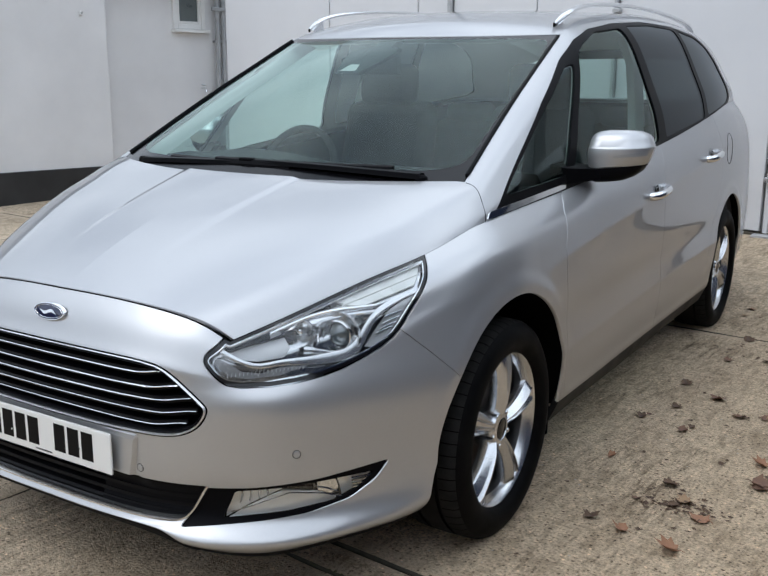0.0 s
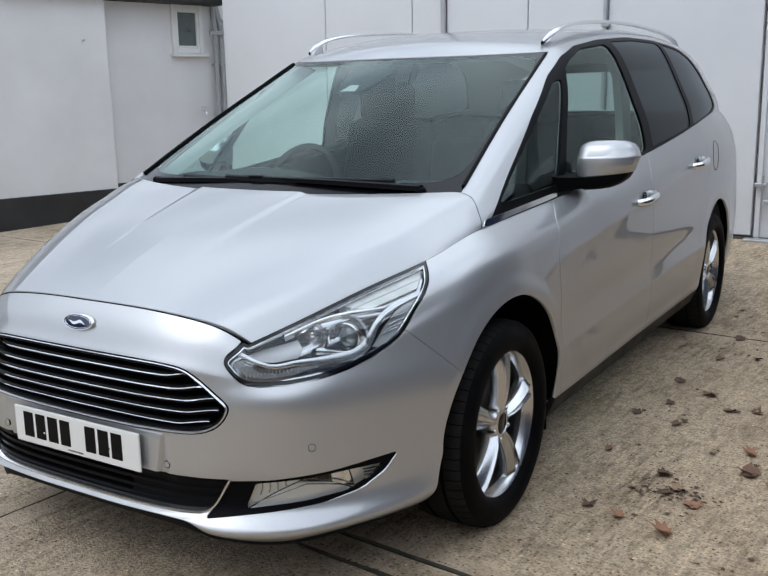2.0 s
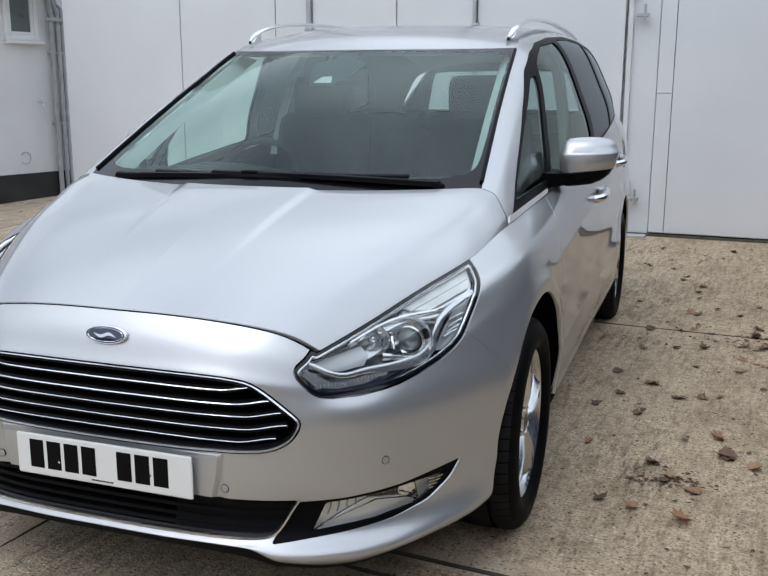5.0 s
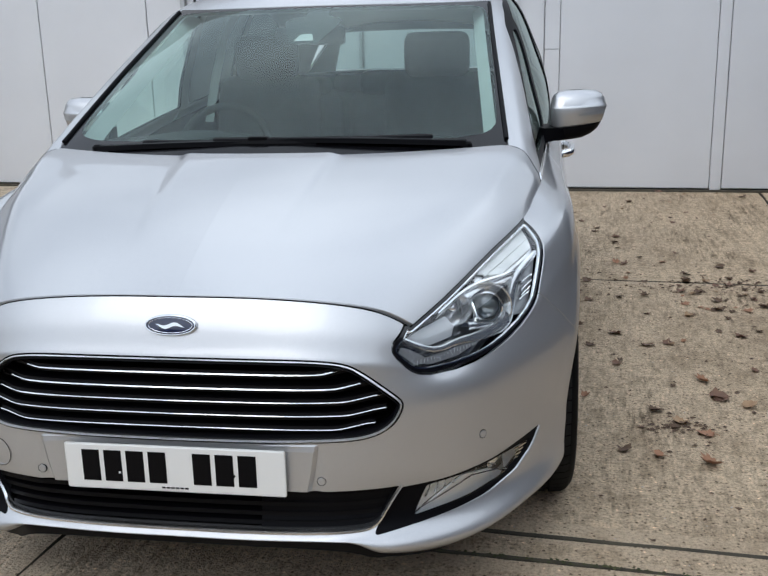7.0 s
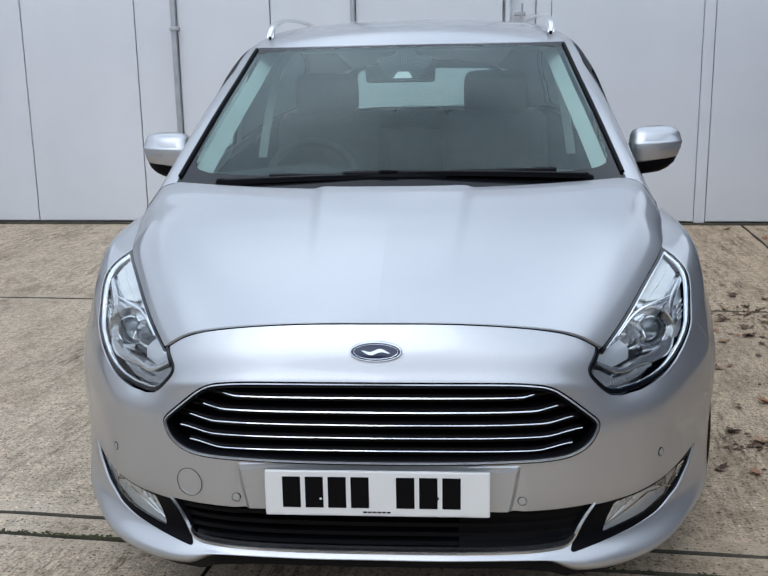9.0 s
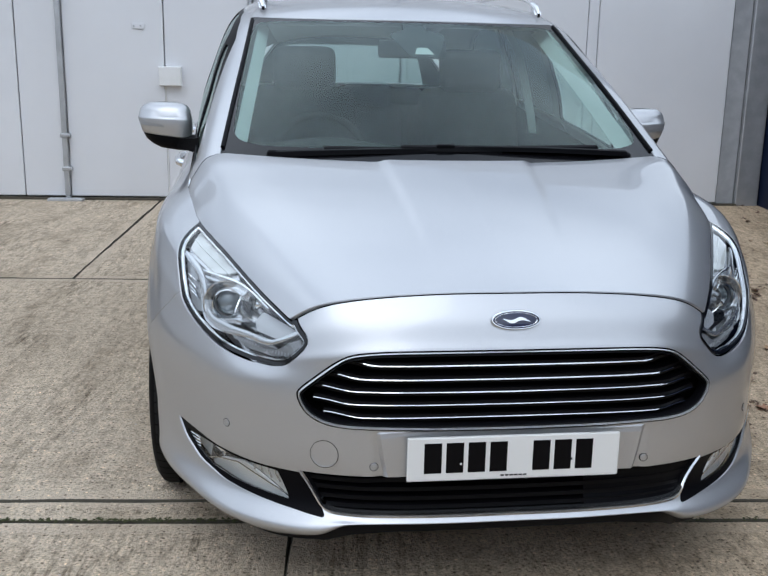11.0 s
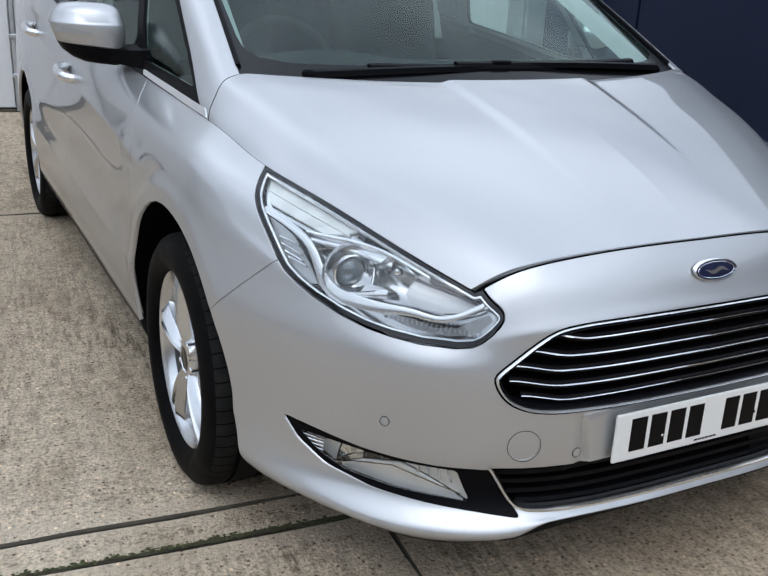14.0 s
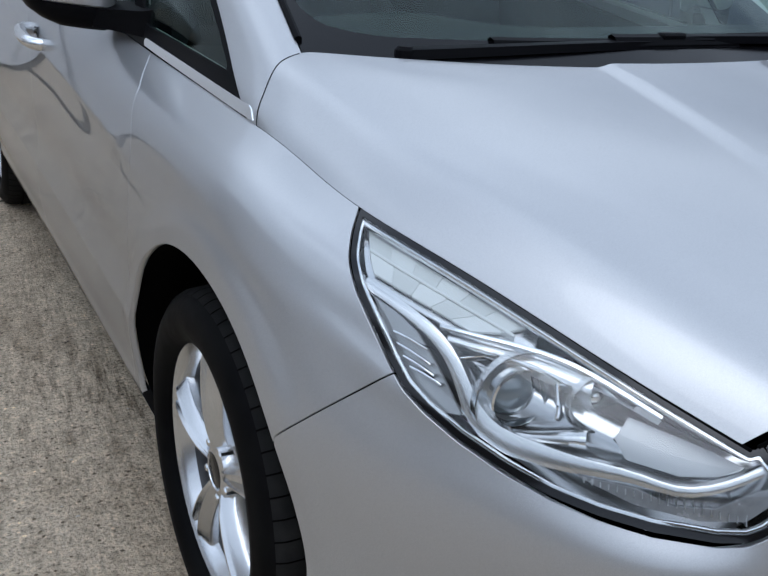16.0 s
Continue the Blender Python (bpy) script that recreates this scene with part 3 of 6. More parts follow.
ROW_D = [(0, .002, .46), (.2, .004, .46), (.38, .018, .457), (.50, .055, .455), (.60, .117, .455), (.695, .205, .457), (.785, .335, .462), (.862, .468, .475), (.918, .605, .49),
         (.95, .92, .52), (.95, 1.3, .52), (.945, 2, .52), (.947, 2.9, .53), (.945, 3.77, .55), (.915, 4.35, .58), (.815, 4.70, .6), (.44, 4.84, .62), (0, 4.86, .62)]
ROW_F = [(0, -.005, .58), (.2, .0, .58), (.38, .022, .578), (.515, .068, .577), (.61, .128, .58), (.70, .22, .585), (.785, .345, .595), (.858, .472, .605), (.915, .605, .62),
         (.948, .92, .66), (.946, 1.3, .66), (.940, 2, .67), (.943, 2.9, .68), (.94, 3.77, .70), (.912, 4.35, .74), (.81, 4.69, .78), (.44, 4.83, .80), (0, 4.85, .80)]
ROW_H = [(0, .008, .685), (.2, .012, .685), (.38, .033, .675), (.50, .08, .655), (.575, .135, .635), (.685, .25, .655), (.775, .385, .69), (.83, .49, .73), (.885, .63, .775),
         (.928, .92, .82), (.925, 1.3, .82), (.93, 2, .84), (.935, 2.9, .88), (.925, 3.77, .92), (.895, 4.35, .95), (.80, 4.67, .98), (.43, 4.80, 1.0), (0, 4.82, 1.0)]
ROW_J = [(0, .085, .806), (.2, .09, .803), (.38, .107, .786), (.467, .124, .763), (.523, .145, .728), (.605, .29, .778), (.70, .49, .842), (.77, .655, .885), (.797, .78, .915),
         (.822, .93, .946), (.842, 1.4, .978), (.875, 2.0, 1.035), (.885, 2.9, 1.12), (.855, 3.75, 1.205), (.80, 4.25, 1.225), (.72, 4.55, 1.22), (.40, 4.68, 1.22), (0, 4.70, 1.22)]
BULGE = [.004, .004, .004, .004, .006, .014, .02, .024, .026, .024, .02, .014, .014, .016, .02, .02, .01, .01]


def lower_grid():
    H, J = np.array(ROW_H, float), np.array(ROW_J, float)
    out = np.gradient(H, axis=0)[:, [1, 0, 2]] * np.array([1.0, -1.0, 0.0])
    out /= np.linalg.norm(out, axis=1, keepdims=True)
    row_i = (H + J) / 2 + out * np.array(BULGE)[:, None] + np.array(BULGE)[:, None] * np.array([0, 0, 0.7])
    B, C = np.array(ROW_B, float), np.array(ROW_C, float)
    shelf = np.array([.85] * 6 + [.62, .36, .24] + [.24] * 9)[:, None]
    row_b2 = np.concatenate([B[:, :2] + (C - B)[:, :2] * shelf, B[:, 2:] + (C - B)[:, 2:] * 0.24], 1)
    rows = np.array([ROW_A, ROW_B, row_b2, ROW_C, ROW_D, ROW_F, ROW_H, row_i, ROW_J], float)
    v = np.concatenate([[0], np.cumsum(np.linalg.norm(np.diff(rows[:, :11], axis=0), axis=2).mean(1))])
    tight = np.array([1.0] * 8 + [.5] + [0.0] * 9)[:, None]
    near = 0.16
    loose = natural(v, rows, np.array([v[6] - near * (v[6] - v[5]), v[6] + near * (v[7] - v[6])]))
    under = tight * (H + near * (rows[5] - H)) + (1 - tight) * loose[0]
    over = tight * (H + near * (row_i - H)) + (1 - tight) * loose[1]
    rows = np.concatenate([rows[:6], under[None], rows[6:7], over[None], rows[7:]])
    s = np.concatenate([[0], np.cumsum(np.linalg.norm(np.diff(rows, axis=1), axis=2).mean(0))])
    q = np.concatenate([np.linspace(0, s[10], 240, endpoint=False), np.linspace(s[10], s[-1], 190)])
    g = natural(s, rows.transpose(1, 0, 2), q)
    v = np.concatenate([[0], np.cumsum(np.linalg.norm(np.diff(rows[:, :11], axis=0), axis=2).mean(1))])
    g = natural(v, g.transpose(1, 0, 2), np.linspace(0, v[-1], 110)).transpose(1, 0, 2)
    g[0, :, 0] = 0
    g = soften(g, 5)
    corner = np.where((q <= s[4])[:, None], natural(s[:5], rows[-1][:5], np.minimum(q, s[4])), natural(s[4:], rows[-1][4:], np.maximum(q, s[4])))
    fade = np.clip((np.arange(110) - 80) / 29, 0, 1) ** 2
    return g + (corner - g[:, -1])[:, None, :] * fade[None, :, None]


def shaped(g):
    """Wheel-arch flares and the pressed lines along the doors."""
    x, y, z = g[..., 0], g[..., 1], g[..., 2]
    d = np.zeros_like(x)
    lip = np.clip((z - 0.40) / 0.08, 0, 1)
    for hy in (HUB_F, HUB_R):
        r = np.hypot(y - hy, z - 0.36)
        k = np.clip((0.46 - r) / 0.05, 0, 1)
        d += 0.0045 * k * k * (3 - 2 * k) * lip
    side = np.clip((y - 1.1) / 0.3, 0, 1) * np.clip((4.0 - y) / 0.6, 0, 1)
    line = 0.795 + 0.095 * (y - 1.3)
    d += side * 0.011 * np.exp(-np.where(z > line, (z - line) / 0.11, (line - z) / 0.09))
    low_line = 0.487 + 0.022 * (y - 1.4)
    d -= side * 0.005 * np.exp(-((z - low_line - 0.10) / 0.06) ** 2)
    d += side * 0.0045 * np.exp(-np.abs(z - low_line) / 0.04)
    g = g.copy()
    pocket = np.clip((0.345 - np.abs(x)) / 0.03, 0, 1) * np.clip((0.497 - z) / 0.012, 0, 1) * np.clip((z - 0.33) / 0.02, 0, 1)
    g[..., 1] += 0.007 * pocket * pocket * (3 - 2 * pocket) * (y < 0.3)
    g[..., 0] += d * np.clip(x / 0.8, 0, 1) ** 4
    step = np.clip((0.470 - np.abs(x)) / 0.08, 0, 1)
    g[..., 2] += 0.020 * step * step * (3 - 2 * step) * np.clip((0.268 - z) / 0.03, 0, 1) * (y < 0.3)
    return g


LOW_GRID = shaped(lower_grid())
low = grid_mesh(LOW_GRID)
if low[1][len(low[1]) // 2][0] < 0:
    low = grid_mesh(LOW_GRID, True)
J_LINE = LOW_GRID[:, -1]


def far(p, y=0.8):
    return p[:, 1] > y


def cut(mesh, field):
    return clip(mesh, field(mesh[0]))


def outside(poly, gap, cols, y=0.8):
    """Keeps what lies outside an outline near the nose."""
    return lambda p: np.where(far(p, y), -1.0, gap - sdf(cols(p), poly))


def inside_of(poly, gap, cols, y=0.8):
    return lambda p: np.where(far(p, y), 1.0, sdf(cols(p), poly) + gap)


def fx(p):
    return p[:, [0, 2]]


def fy(p):
    return p[:, [1, 2]]


def fq(p):
    return np.stack([p[:, 0] + p[:, 1], p[:, 2]], 1)


HEAD = [(.628, .720), (.606, .710), (.592, .703), (.584, .695), (.582, .686), (.588, .676), (.609, .657), (.630, .643), (.653, .634), (.70, .628), (.798, .627), (.889, .633), (.972, .642), (1.057, .656), (1.146, .676), (1.21, .696), (1.257, .716), (1.294, .742), (1.341, .78), (1.382, .813), (1.410, .842), (1.426, .87), (1.433, .89), (1.3, 1.2), (.4, 1.2), (.655, .735)]
GRILLE = rounded([(-.5, .686), (.30, .683), (.40, .668), (.515, .577), (.506, .54), (.463, .5115), (.40, .4995), (.22, .496), (-.5, .494)], 0.03)
LOWER = rounded([(-.5, .377), (.513, .377), (.479, .321), (.462, .293), (.445, .282), (.40, .277), (-.5, .277)], 0.015)
FOG = rounded([(.50, .372), (.60, .372), (.72, .382), (.828, .402), (.805, .352), (.765, .312), (.70, .291), (.62, .283), (.52, .275), (.447, .268)], 0.012)
SEAM_BUMPER = [(.46, 1.2), (.462, .735), (.60, .585), (.615, .3), (.615, 0)]
SEAM_DOOR = [(1.52, 1.2), (1.49, 1.0), (1.37, .93), (1.315, .82), (1.305, .45), (1.35, .3), (1.36, 0)]
SEAM_MID = [(2.52, 1.2), (2.48, 1.08), (2.42, .95), (2.45, .72), (2.40, .35), (2.40, 0)]
SEAM_REAR = [(3.42, 1.3), (3.44, 1.16), (3.53, .90), (3.45, .75), (3.27, .5), (3.21, .3), (3.21, 0)]
ARCH_R = 0.385


def arch(hy):
    def field(p):
        dy, dz = p[:, 1] - hy + 0.004, p[:, 2] - 0.36
        r = np.where((dz < 0) & (dy < 0), -dy + 0.32 * dz, np.hypot(dy, dz))
        return ARCH_R - r + np.where(p[:, 0] < 0.5, -9, 0)
    return field


def sill_line(p):
    return p[:, 2] - np.where(p[:, 1] > 1.0, 0.300, -1.0)


GAP = 0.0014
body = cut(cut(low, arch(HUB_F)), arch(HUB_R))
shell = cut(body, lambda p: -sill_line(p) + 0.0)
nose = cut(shell, lambda p: seam(fy(p), SEAM_BUMPER) + GAP)
for outline, gap, cols in ((HEAD, 0.005, fq), (GRILLE, 0.0, fx), (LOWER, 0.0, fx), (FOG, 0.0, fx)):
    nose = cut(nose, outside(outline, gap, cols))
skin("bumper", join(nose, mirrored(nose)), PAINT, car, "silver painted front bumper", 0.02)
wing = cut(cut(shell, lambda p: -seam(fy(p), SEAM_BUMPER) + GAP), lambda p: seam(fy(p), SEAM_DOOR) + GAP)
wing = cut(wing, outside(HEAD, 0.005, fq))
door_f = cut(cut(shell, lambda p: -seam(fy(p), SEAM_DOOR) + GAP), lambda p: seam(fy(p), SEAM_MID) + GAP)
door_r = cut(cut(shell, lambda p: -seam(fy(p), SEAM_MID) + GAP), lambda p: seam(fy(p), SEAM_REAR) + GAP)
tail = cut(shell, lambda p: -seam(fy(p), SEAM_REAR) + GAP)
sills = cut(cut(body, sill_line), lambda p: 1.1 - p[:, 1])
liner = cut(cut(low, lambda p: 1.37 - p[:, 1]), lambda p: 0.42 - p[:, 2])
lamp = cut(low, inside_of(HEAD, 0.0, fq))
DOORS = {}
for s, flip in ((1, lambda q: q), (-1, mirrored)):
    skin("front_wing", flip(wing), PAINT, car)
    DOORS[s] = skin("front_door", flip(door_f), PAINT, car)
    DOORS[s, "r"] = skin("rear_door", flip(door_r), PAINT, car)
    skin("rear_quarter", flip(tail), PAINT, car)
    skin("sill", flip(sills), TRIM, car, "black plastic sill", 0.02)
    skin("door_lining", flip(liner), DASH, car, "", 0.0, -0.05)

# cabin: sides, roof, screen
K_TOP = curve([(.726, .983, 1.051), (.68, 1.42, 1.275), (.648, 1.75, 1.43), (.63, 1.945, 1.518), (.61, 2.12, 1.568), (.595, 2.45, 1.615), (.585, 2.9, 1.645), (.58, 3.4, 1.648), (.572, 3.75, 1.632), (.55, 4.2, 1.575), (.50, 4.5, 1.50)], 240)
j0, j1 = int(np.argmin(np.abs(J_LINE[:, 1] - .93) + (J_LINE[:, 0] < .5))), int(np.argmin(np.linalg.norm(J_LINE - np.array(ROW_J[15]), axis=1)))
J_TOP = curve(J_LINE[j0:j1 + 1:3], 240)


def side_grid():
    rows = []
    for fz, fxx in ((0.0, 0.0), (0.22, 0.07), (0.45, 0.22), (0.70, 0.40), (0.90, 0.64), (1.0, 1.0)):
        r = np.stack([J_TOP[:, 0] + (K_TOP[:, 0] - J_TOP[:, 0]) * fxx, J_TOP[:, 1] + (K_TOP[:, 1] - J_TOP[:, 1]) * fz, J_TOP[:, 2] + (K_TOP[:, 2] - J_TOP[:, 2]) * fz], 1)
        rows.append(r)
    rows = np.array(rows)
    v = np.concatenate([[0], np.cumsum(np.linalg.norm(np.diff(rows, axis=0), axis=2).mean(1))])
    return soften(natural(v, rows, np.linspace(0, v[-1], 70)).transpose(1, 0, 2), 3)


SIDE_GRID = side_grid()
side = grid_mesh(SIDE_GRID)
if side[1][len(side[1]) // 2][0] < 0:
    side = grid_mesh(SIDE_GRID, True)
# bonnet
iu = [int(np.argmin(np.linalg.norm(J_LINE - np.array(q), axis=1))) for q in (ROW_J[0], ROW_J[4], ROW_J[9])]
UU, VV = np.linspace(0, 0.998, 100), np.linspace(0.012, 1, 100)
BON_C = [(0, .085, .806), (0, .16, .845), (0, .30, .905), (0, .5, .972), (0, .66, 1.015), (0, .785, 1.045)]
BON_F = J_LINE[iu[0]:iu[1] + 1:4]
BON_S = np.concatenate([J_LINE[iu[1]:iu[2]:4], J_LINE[iu[2]:iu[2] + 1]])
BON_R = [(0, .785, 1.045), (.12, .79, 1.045), (.223, .806, 1.045), (.40, .845, 1.047), (.58, .908, 1.051), (.68, .958, 1.053)] + [tuple(p) for p in SIDE_GRID[0, ::-1][::14]] + [tuple(SIDE_GRID[0, 0])]


def bonnet_grid():
    u, v = np.meshgrid(UU, VV, indexing="ij")
    out = np.zeros((100, 100, 3))
    ends = [curve(c, at=[0, 1]) for c in (BON_F, BON_R)]
    (P00, P10), (P01, P11) = ends
    F, R, C, S = curve(BON_F, at=UU), curve(BON_R, at=UU), curve(BON_C, at=VV), curve(BON_S, at=VV)
    for k in range(3):
        f = u ** 1.9 if k == 2 else u
        c, d, a, b = F[:, None, k], R[:, None, k], C[None, :, k], S[None, :, k]
        out[..., k] = (1 - v) * c + v * d + (1 - f) * a + f * b - ((1 - f) * ((1 - v) * P00[k] + v * P01[k]) + f * ((1 - v) * P10[k] + v * P11[k]))
    return out


BON_GRID = soften(bonnet_grid(), 14)
# the middle of the bonnet stands proud between two creases that spread forwards
bx, by = BON_GRID[..., 0], BON_GRID[..., 1]
fall = np.clip((0.212 - 0.09 * (0.80 - by) + 0.032 - bx) / 0.032, 0, 1)
BON_GRID[..., 2] += 0.0075 * np.clip((by - 0.15) / 0.6, 0, 1) ** 1.3 * fall * fall * (3 - 2 * fall) * np.clip((0.83 + 0.1 * bx - by) / 0.02, 0, 1)
bon = grid_mesh(BON_GRID)
if bon[1][4000][2] < 0:
    bon = grid_mesh(BON_GRID, True)
skin("bonnet", join(bon, mirrored(bon)), PAINT, car, "silver bonnet with two pressed creases", 0.02)

DLO = rounded([(.955, .942), (1.49, .982), (2.0, 1.032), (2.48, 1.08), (3.35, 1.16), (3.98, 1.212), (4.16, 1.25), (3.97, 1.46), (3.82, 1.53), (3.62, 1.575), (3.2, 1.603), (2.8, 1.605), (2.4, 1.58), (2.12, 1.545), (1.95, 1.50), (1.78, 1.425), (1.5, 1.275), (1.2, 1.095)], 0.03, 4)
PANES = {
    "quarter_window": rounded([(1.08, 1.008), (1.515, 1.03), (1.825, 1.41), (1.77, 1.40), (1.45, 1.225)], 0.02, 4),
    "front_window": rounded([(1.553, 1.005), (2.485, 1.096), (2.435, 1.563), (2.15, 1.537), (1.98, 1.488), (1.885, 1.445)], 0.03, 4),
    "rear_window": rounded([(2.585, 1.105), (3.29, 1.168), (3.225, 1.588), (2.85, 1.592), (2.515, 1.575)], 0.03, 4),
    "rear_quarter_window": rounded([(3.355, 1.176), (3.98, 1.232), (4.10, 1.262), (3.93, 1.455), (3.79, 1.522), (3.60, 1.562), (3.285, 1.586)], 0.04, 4),
}
BELT = [(.945, .951), (1.2, .969), (1.40, .983), (1.50, .991), (1.50, 1.008), (1.40, 1.0), (1.2, .987), (.965, .971)]
pillars = cut(side, lambda p: 0.0 - sdf(fy(p), DLO))
frame_black = cut(side, lambda p: sdf(fy(p), DLO))
for o in PANES.values():
    frame_black = cut(frame_black, lambda p, o=o: -sdf(fy(p), o))
for s, flip in ((1, lambda q: q), (-1, mirrored)):
    skin("body_side", flip(pillars), PAINT, car, "", 0.01)
    skin("belt_strip", flip(cut(side, lambda p: sdf(fy(p), BELT))), CHROME, car, "chrome belt-line strip", 0.006, 0.003)
    skin("pillar_lining", flip(pillars), PALE_TRIM, car, "pale grey pillar lining", 0.0, -0.03)
    skin("window_frame", flip(frame_black), FRAME_BLACK, car, "gloss black window surround", 0.012, -0.002)
    skin("window_frame_lining", flip(frame_black), PALE_TRIM if s else TRIM, car, "", 0.0, -0.018)
    for n, o in PANES.items():
        pane = cut(side, lambda p, o=o: sdf(fy(p), o) - 0.006)
        skin(n, flip(pane), GLASS_TINT if n.startswith("rear") else GLASS, car, "dark privacy glass" if n.startswith("rear") else "clear glass", 0.0, -0.007)

k3 = int(np.argmin(np.abs(K_TOP[:, 1] - 1.945)))
ROOF_K = curve(K_TOP[k3::3], 110)


def roof_grid():
    u = np.linspace(0, 1, 40)
    cy = np.interp(np.linspace(0, 1, 110), [0, 0.15, 0.5, 1], [1.745, 1.98, 2.95, 4.58])
    ty = curve([(1.745, 1.510), (1.83, 1.556), (2.0, 1.603), (2.2, 1.630), (2.6, 1.658), (3.0, 1.672), (3.5, 1.672), (4.0, 1.648), (4.58, 1.56)], 400)
    cz = np.interp(cy, ty[:, 0], ty[:, 1])
    g = np.zeros((40, 110, 3))
    for i, a in enumerate(u):
        g[i, :, 0] = a * ROOF_K[:, 0]
        g[i, :, 1] = cy + (ROOF_K[:, 1] - cy) * a ** 2
        g[i, :, 2] = cz + (ROOF_K[:, 2] - cz) * a ** 3
    return soften(g, 3)


roof = grid_mesh(roof_grid())
if roof[1][2000][2] < 0:
    roof = roof[0], -roof[1], roof[2][:, ::-1]
skin("roof", join(roof, mirrored(roof)), PAINT, car, "", 0.01)
skin("headlining", join(roof, mirrored(roof)), HEADLINING, car, "pale grey headlining", 0.0, -0.03)


def screen_grid():
    u, v = np.meshgrid(np.linspace(0, 1, 50), np.linspace(0, 1, 60), indexing="ij")
    ex, ey, ez = K_TOP[:k3 + 1].T
    t = np.linspace(0, 1, len(ex))
    X, Y, Z = (np.interp(v, t, c) for c in (ex, ey, ez))
    cy, cz = 0.80 + 0.945 * v, 1.035 + 0.470 * v + 0.035 * np.sin(np.pi * v)
    return np.stack([u * X * 0.995, cy + (Y - cy) * u ** 2.2, cz + (Z - 0.002 - cz) * u ** 2.6], -1)


screen = grid_mesh(screen_grid())
if screen[1][1500][2] < 0:
    screen = screen[0], -screen[1], screen[2][:, ::-1]
CLEAR = rounded([(-1, 1.077), (.60, 1.077), (.690, 1.094), (.668, 1.25), (.630, 1.45), (.612, 1.49), (.56, 1.499), (-1, 1.499)], 0.05)
pane = cut(screen, lambda p: sdf(fx(p), CLEAR))
rim = cut(screen, lambda p: -sdf(fx(p), CLEAR))
windscreen = skin("windscreen", join(pane, mirrored(pane)), GLASS, car, "clear windscreen glass", 0.0)
skin("black_border", join(rim, mirrored(rim)), BORDER_BLACK, windscreen, "black printed border", 0.004)

# dark tubes paint the shade in the gaps, pale trim inside the screen pillars
gapline = J_LINE[iu[0]:iu[1] + 1:3]
gapline = [(-p[0], p[1], p[2]) for p in gapline[::-1]] + [tuple(p) for p in gapline[1:]]
part("bonnet_gap_shade", tube_bm([(x, y + .002, z - .0014) for x, y, z in gapline], .0031, 6), CAVITY, car, "dark tube painting the shade in the bonnet gap", True)
for s in (1, -1):
    part("bonnet_side_shade", tube_bm([(s * (p[0] - .002), p[1], p[2] - .0028) for p in J_LINE[iu[1]:iu[2] + 1:4]], .0034, 6), CAVITY, car, "", True)
    part("pillar_seam_shade", tube_bm([(s * (p[0] + .0004), p[1] - .0004, p[2]) for p in SIDE_GRID[0, ::4]], .0008, 6), CAVITY, car, "", True)
    part("screen_seal", tube_bm([(s * (p[0] - .004), p[1] - .002, p[2] + .001) for p in K_TOP[2:k3:3]], .007, 8), FRAME_BLACK, windscreen, "black rubber seal along the pillar", True)
    part("pillar_trim", strip_bm([[(s * (p[0] - .072), p[1] + .075, p[2] - .034), (s * (p[0] - .052), p[1] + .048, p[2] - .024), (s * (p[0] - .03), p[1] + .022, p[2] - .014)] for p in K_TOP[4:k3:5]]), PALE_TRIM, windscreen, "pale inner pillar trim", True)

# tailgate above the belt
KR, JR = K_TOP[-1], J_TOP[-1]
tg = np.zeros((30, 20, 3))
for i, a in enumerate(np.linspace(0, 1, 30)):
    for k, b in enumerate(np.linspace(0, 1, 20)):
        lo, hi = np.array([JR[0] * a, 4.70 + (JR[1] - 4.70) * a ** 3, 1.22]), np.array([KR[0] * a, 4.58 + (KR[1] - 4.58) * a ** 3, 1.56 + (KR[2] - 1.56) * a ** 3])
        tg[i, k] = lo + (hi - lo) * b
tgm = grid_mesh(tg)
if tgm[1][300][1] < 0:
    tgm = tgm[0], -tgm[1], tgm[2][:, ::-1]
BACKLIGHT = rounded([(-1, 1.20), (.55, 1.20), (.47, 1.48), (-1, 1.50)], 0.04)
pane = cut(tgm, lambda p: sdf(fx(p), BACKLIGHT))
rim = cut(tgm, lambda p: -sdf(fx(p), BACKLIGHT))
skin("rear_screen", join(pane, mirrored(pane)), GLASS_REAR, car, "", 0.0)
skin("tailgate", join(rim, mirrored(rim)), PAINT, car, "", 0.01)
skin("tailgate_lining", join(rim, mirrored(rim)), DASH, car, "", 0.0, -0.03)
# floor and inner shell, near-black: the shade inside is in the colour
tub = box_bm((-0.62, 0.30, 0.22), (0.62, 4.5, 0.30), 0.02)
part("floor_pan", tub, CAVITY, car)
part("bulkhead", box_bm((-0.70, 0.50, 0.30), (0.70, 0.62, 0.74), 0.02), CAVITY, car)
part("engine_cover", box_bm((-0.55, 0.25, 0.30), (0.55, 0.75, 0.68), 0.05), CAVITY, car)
SKIN_PTS = np.concatenate([LOW_GRID.reshape(-1, 3), SIDE_GRID.reshape(-1, 3)])
SKIN_PTS = SKIN_PTS[SKIN_PTS[:, 0] > .5]


def arch_x(y, z):
    """Just inside the body's skin at (y, z)."""
    d = (SKIN_PTS[:, 1] - y) ** 2 + (SKIN_PTS[:, 2] - z) ** 2
    return float(SKIN_PTS[np.argpartition(d, 8)[:8], 0].min()) - .014


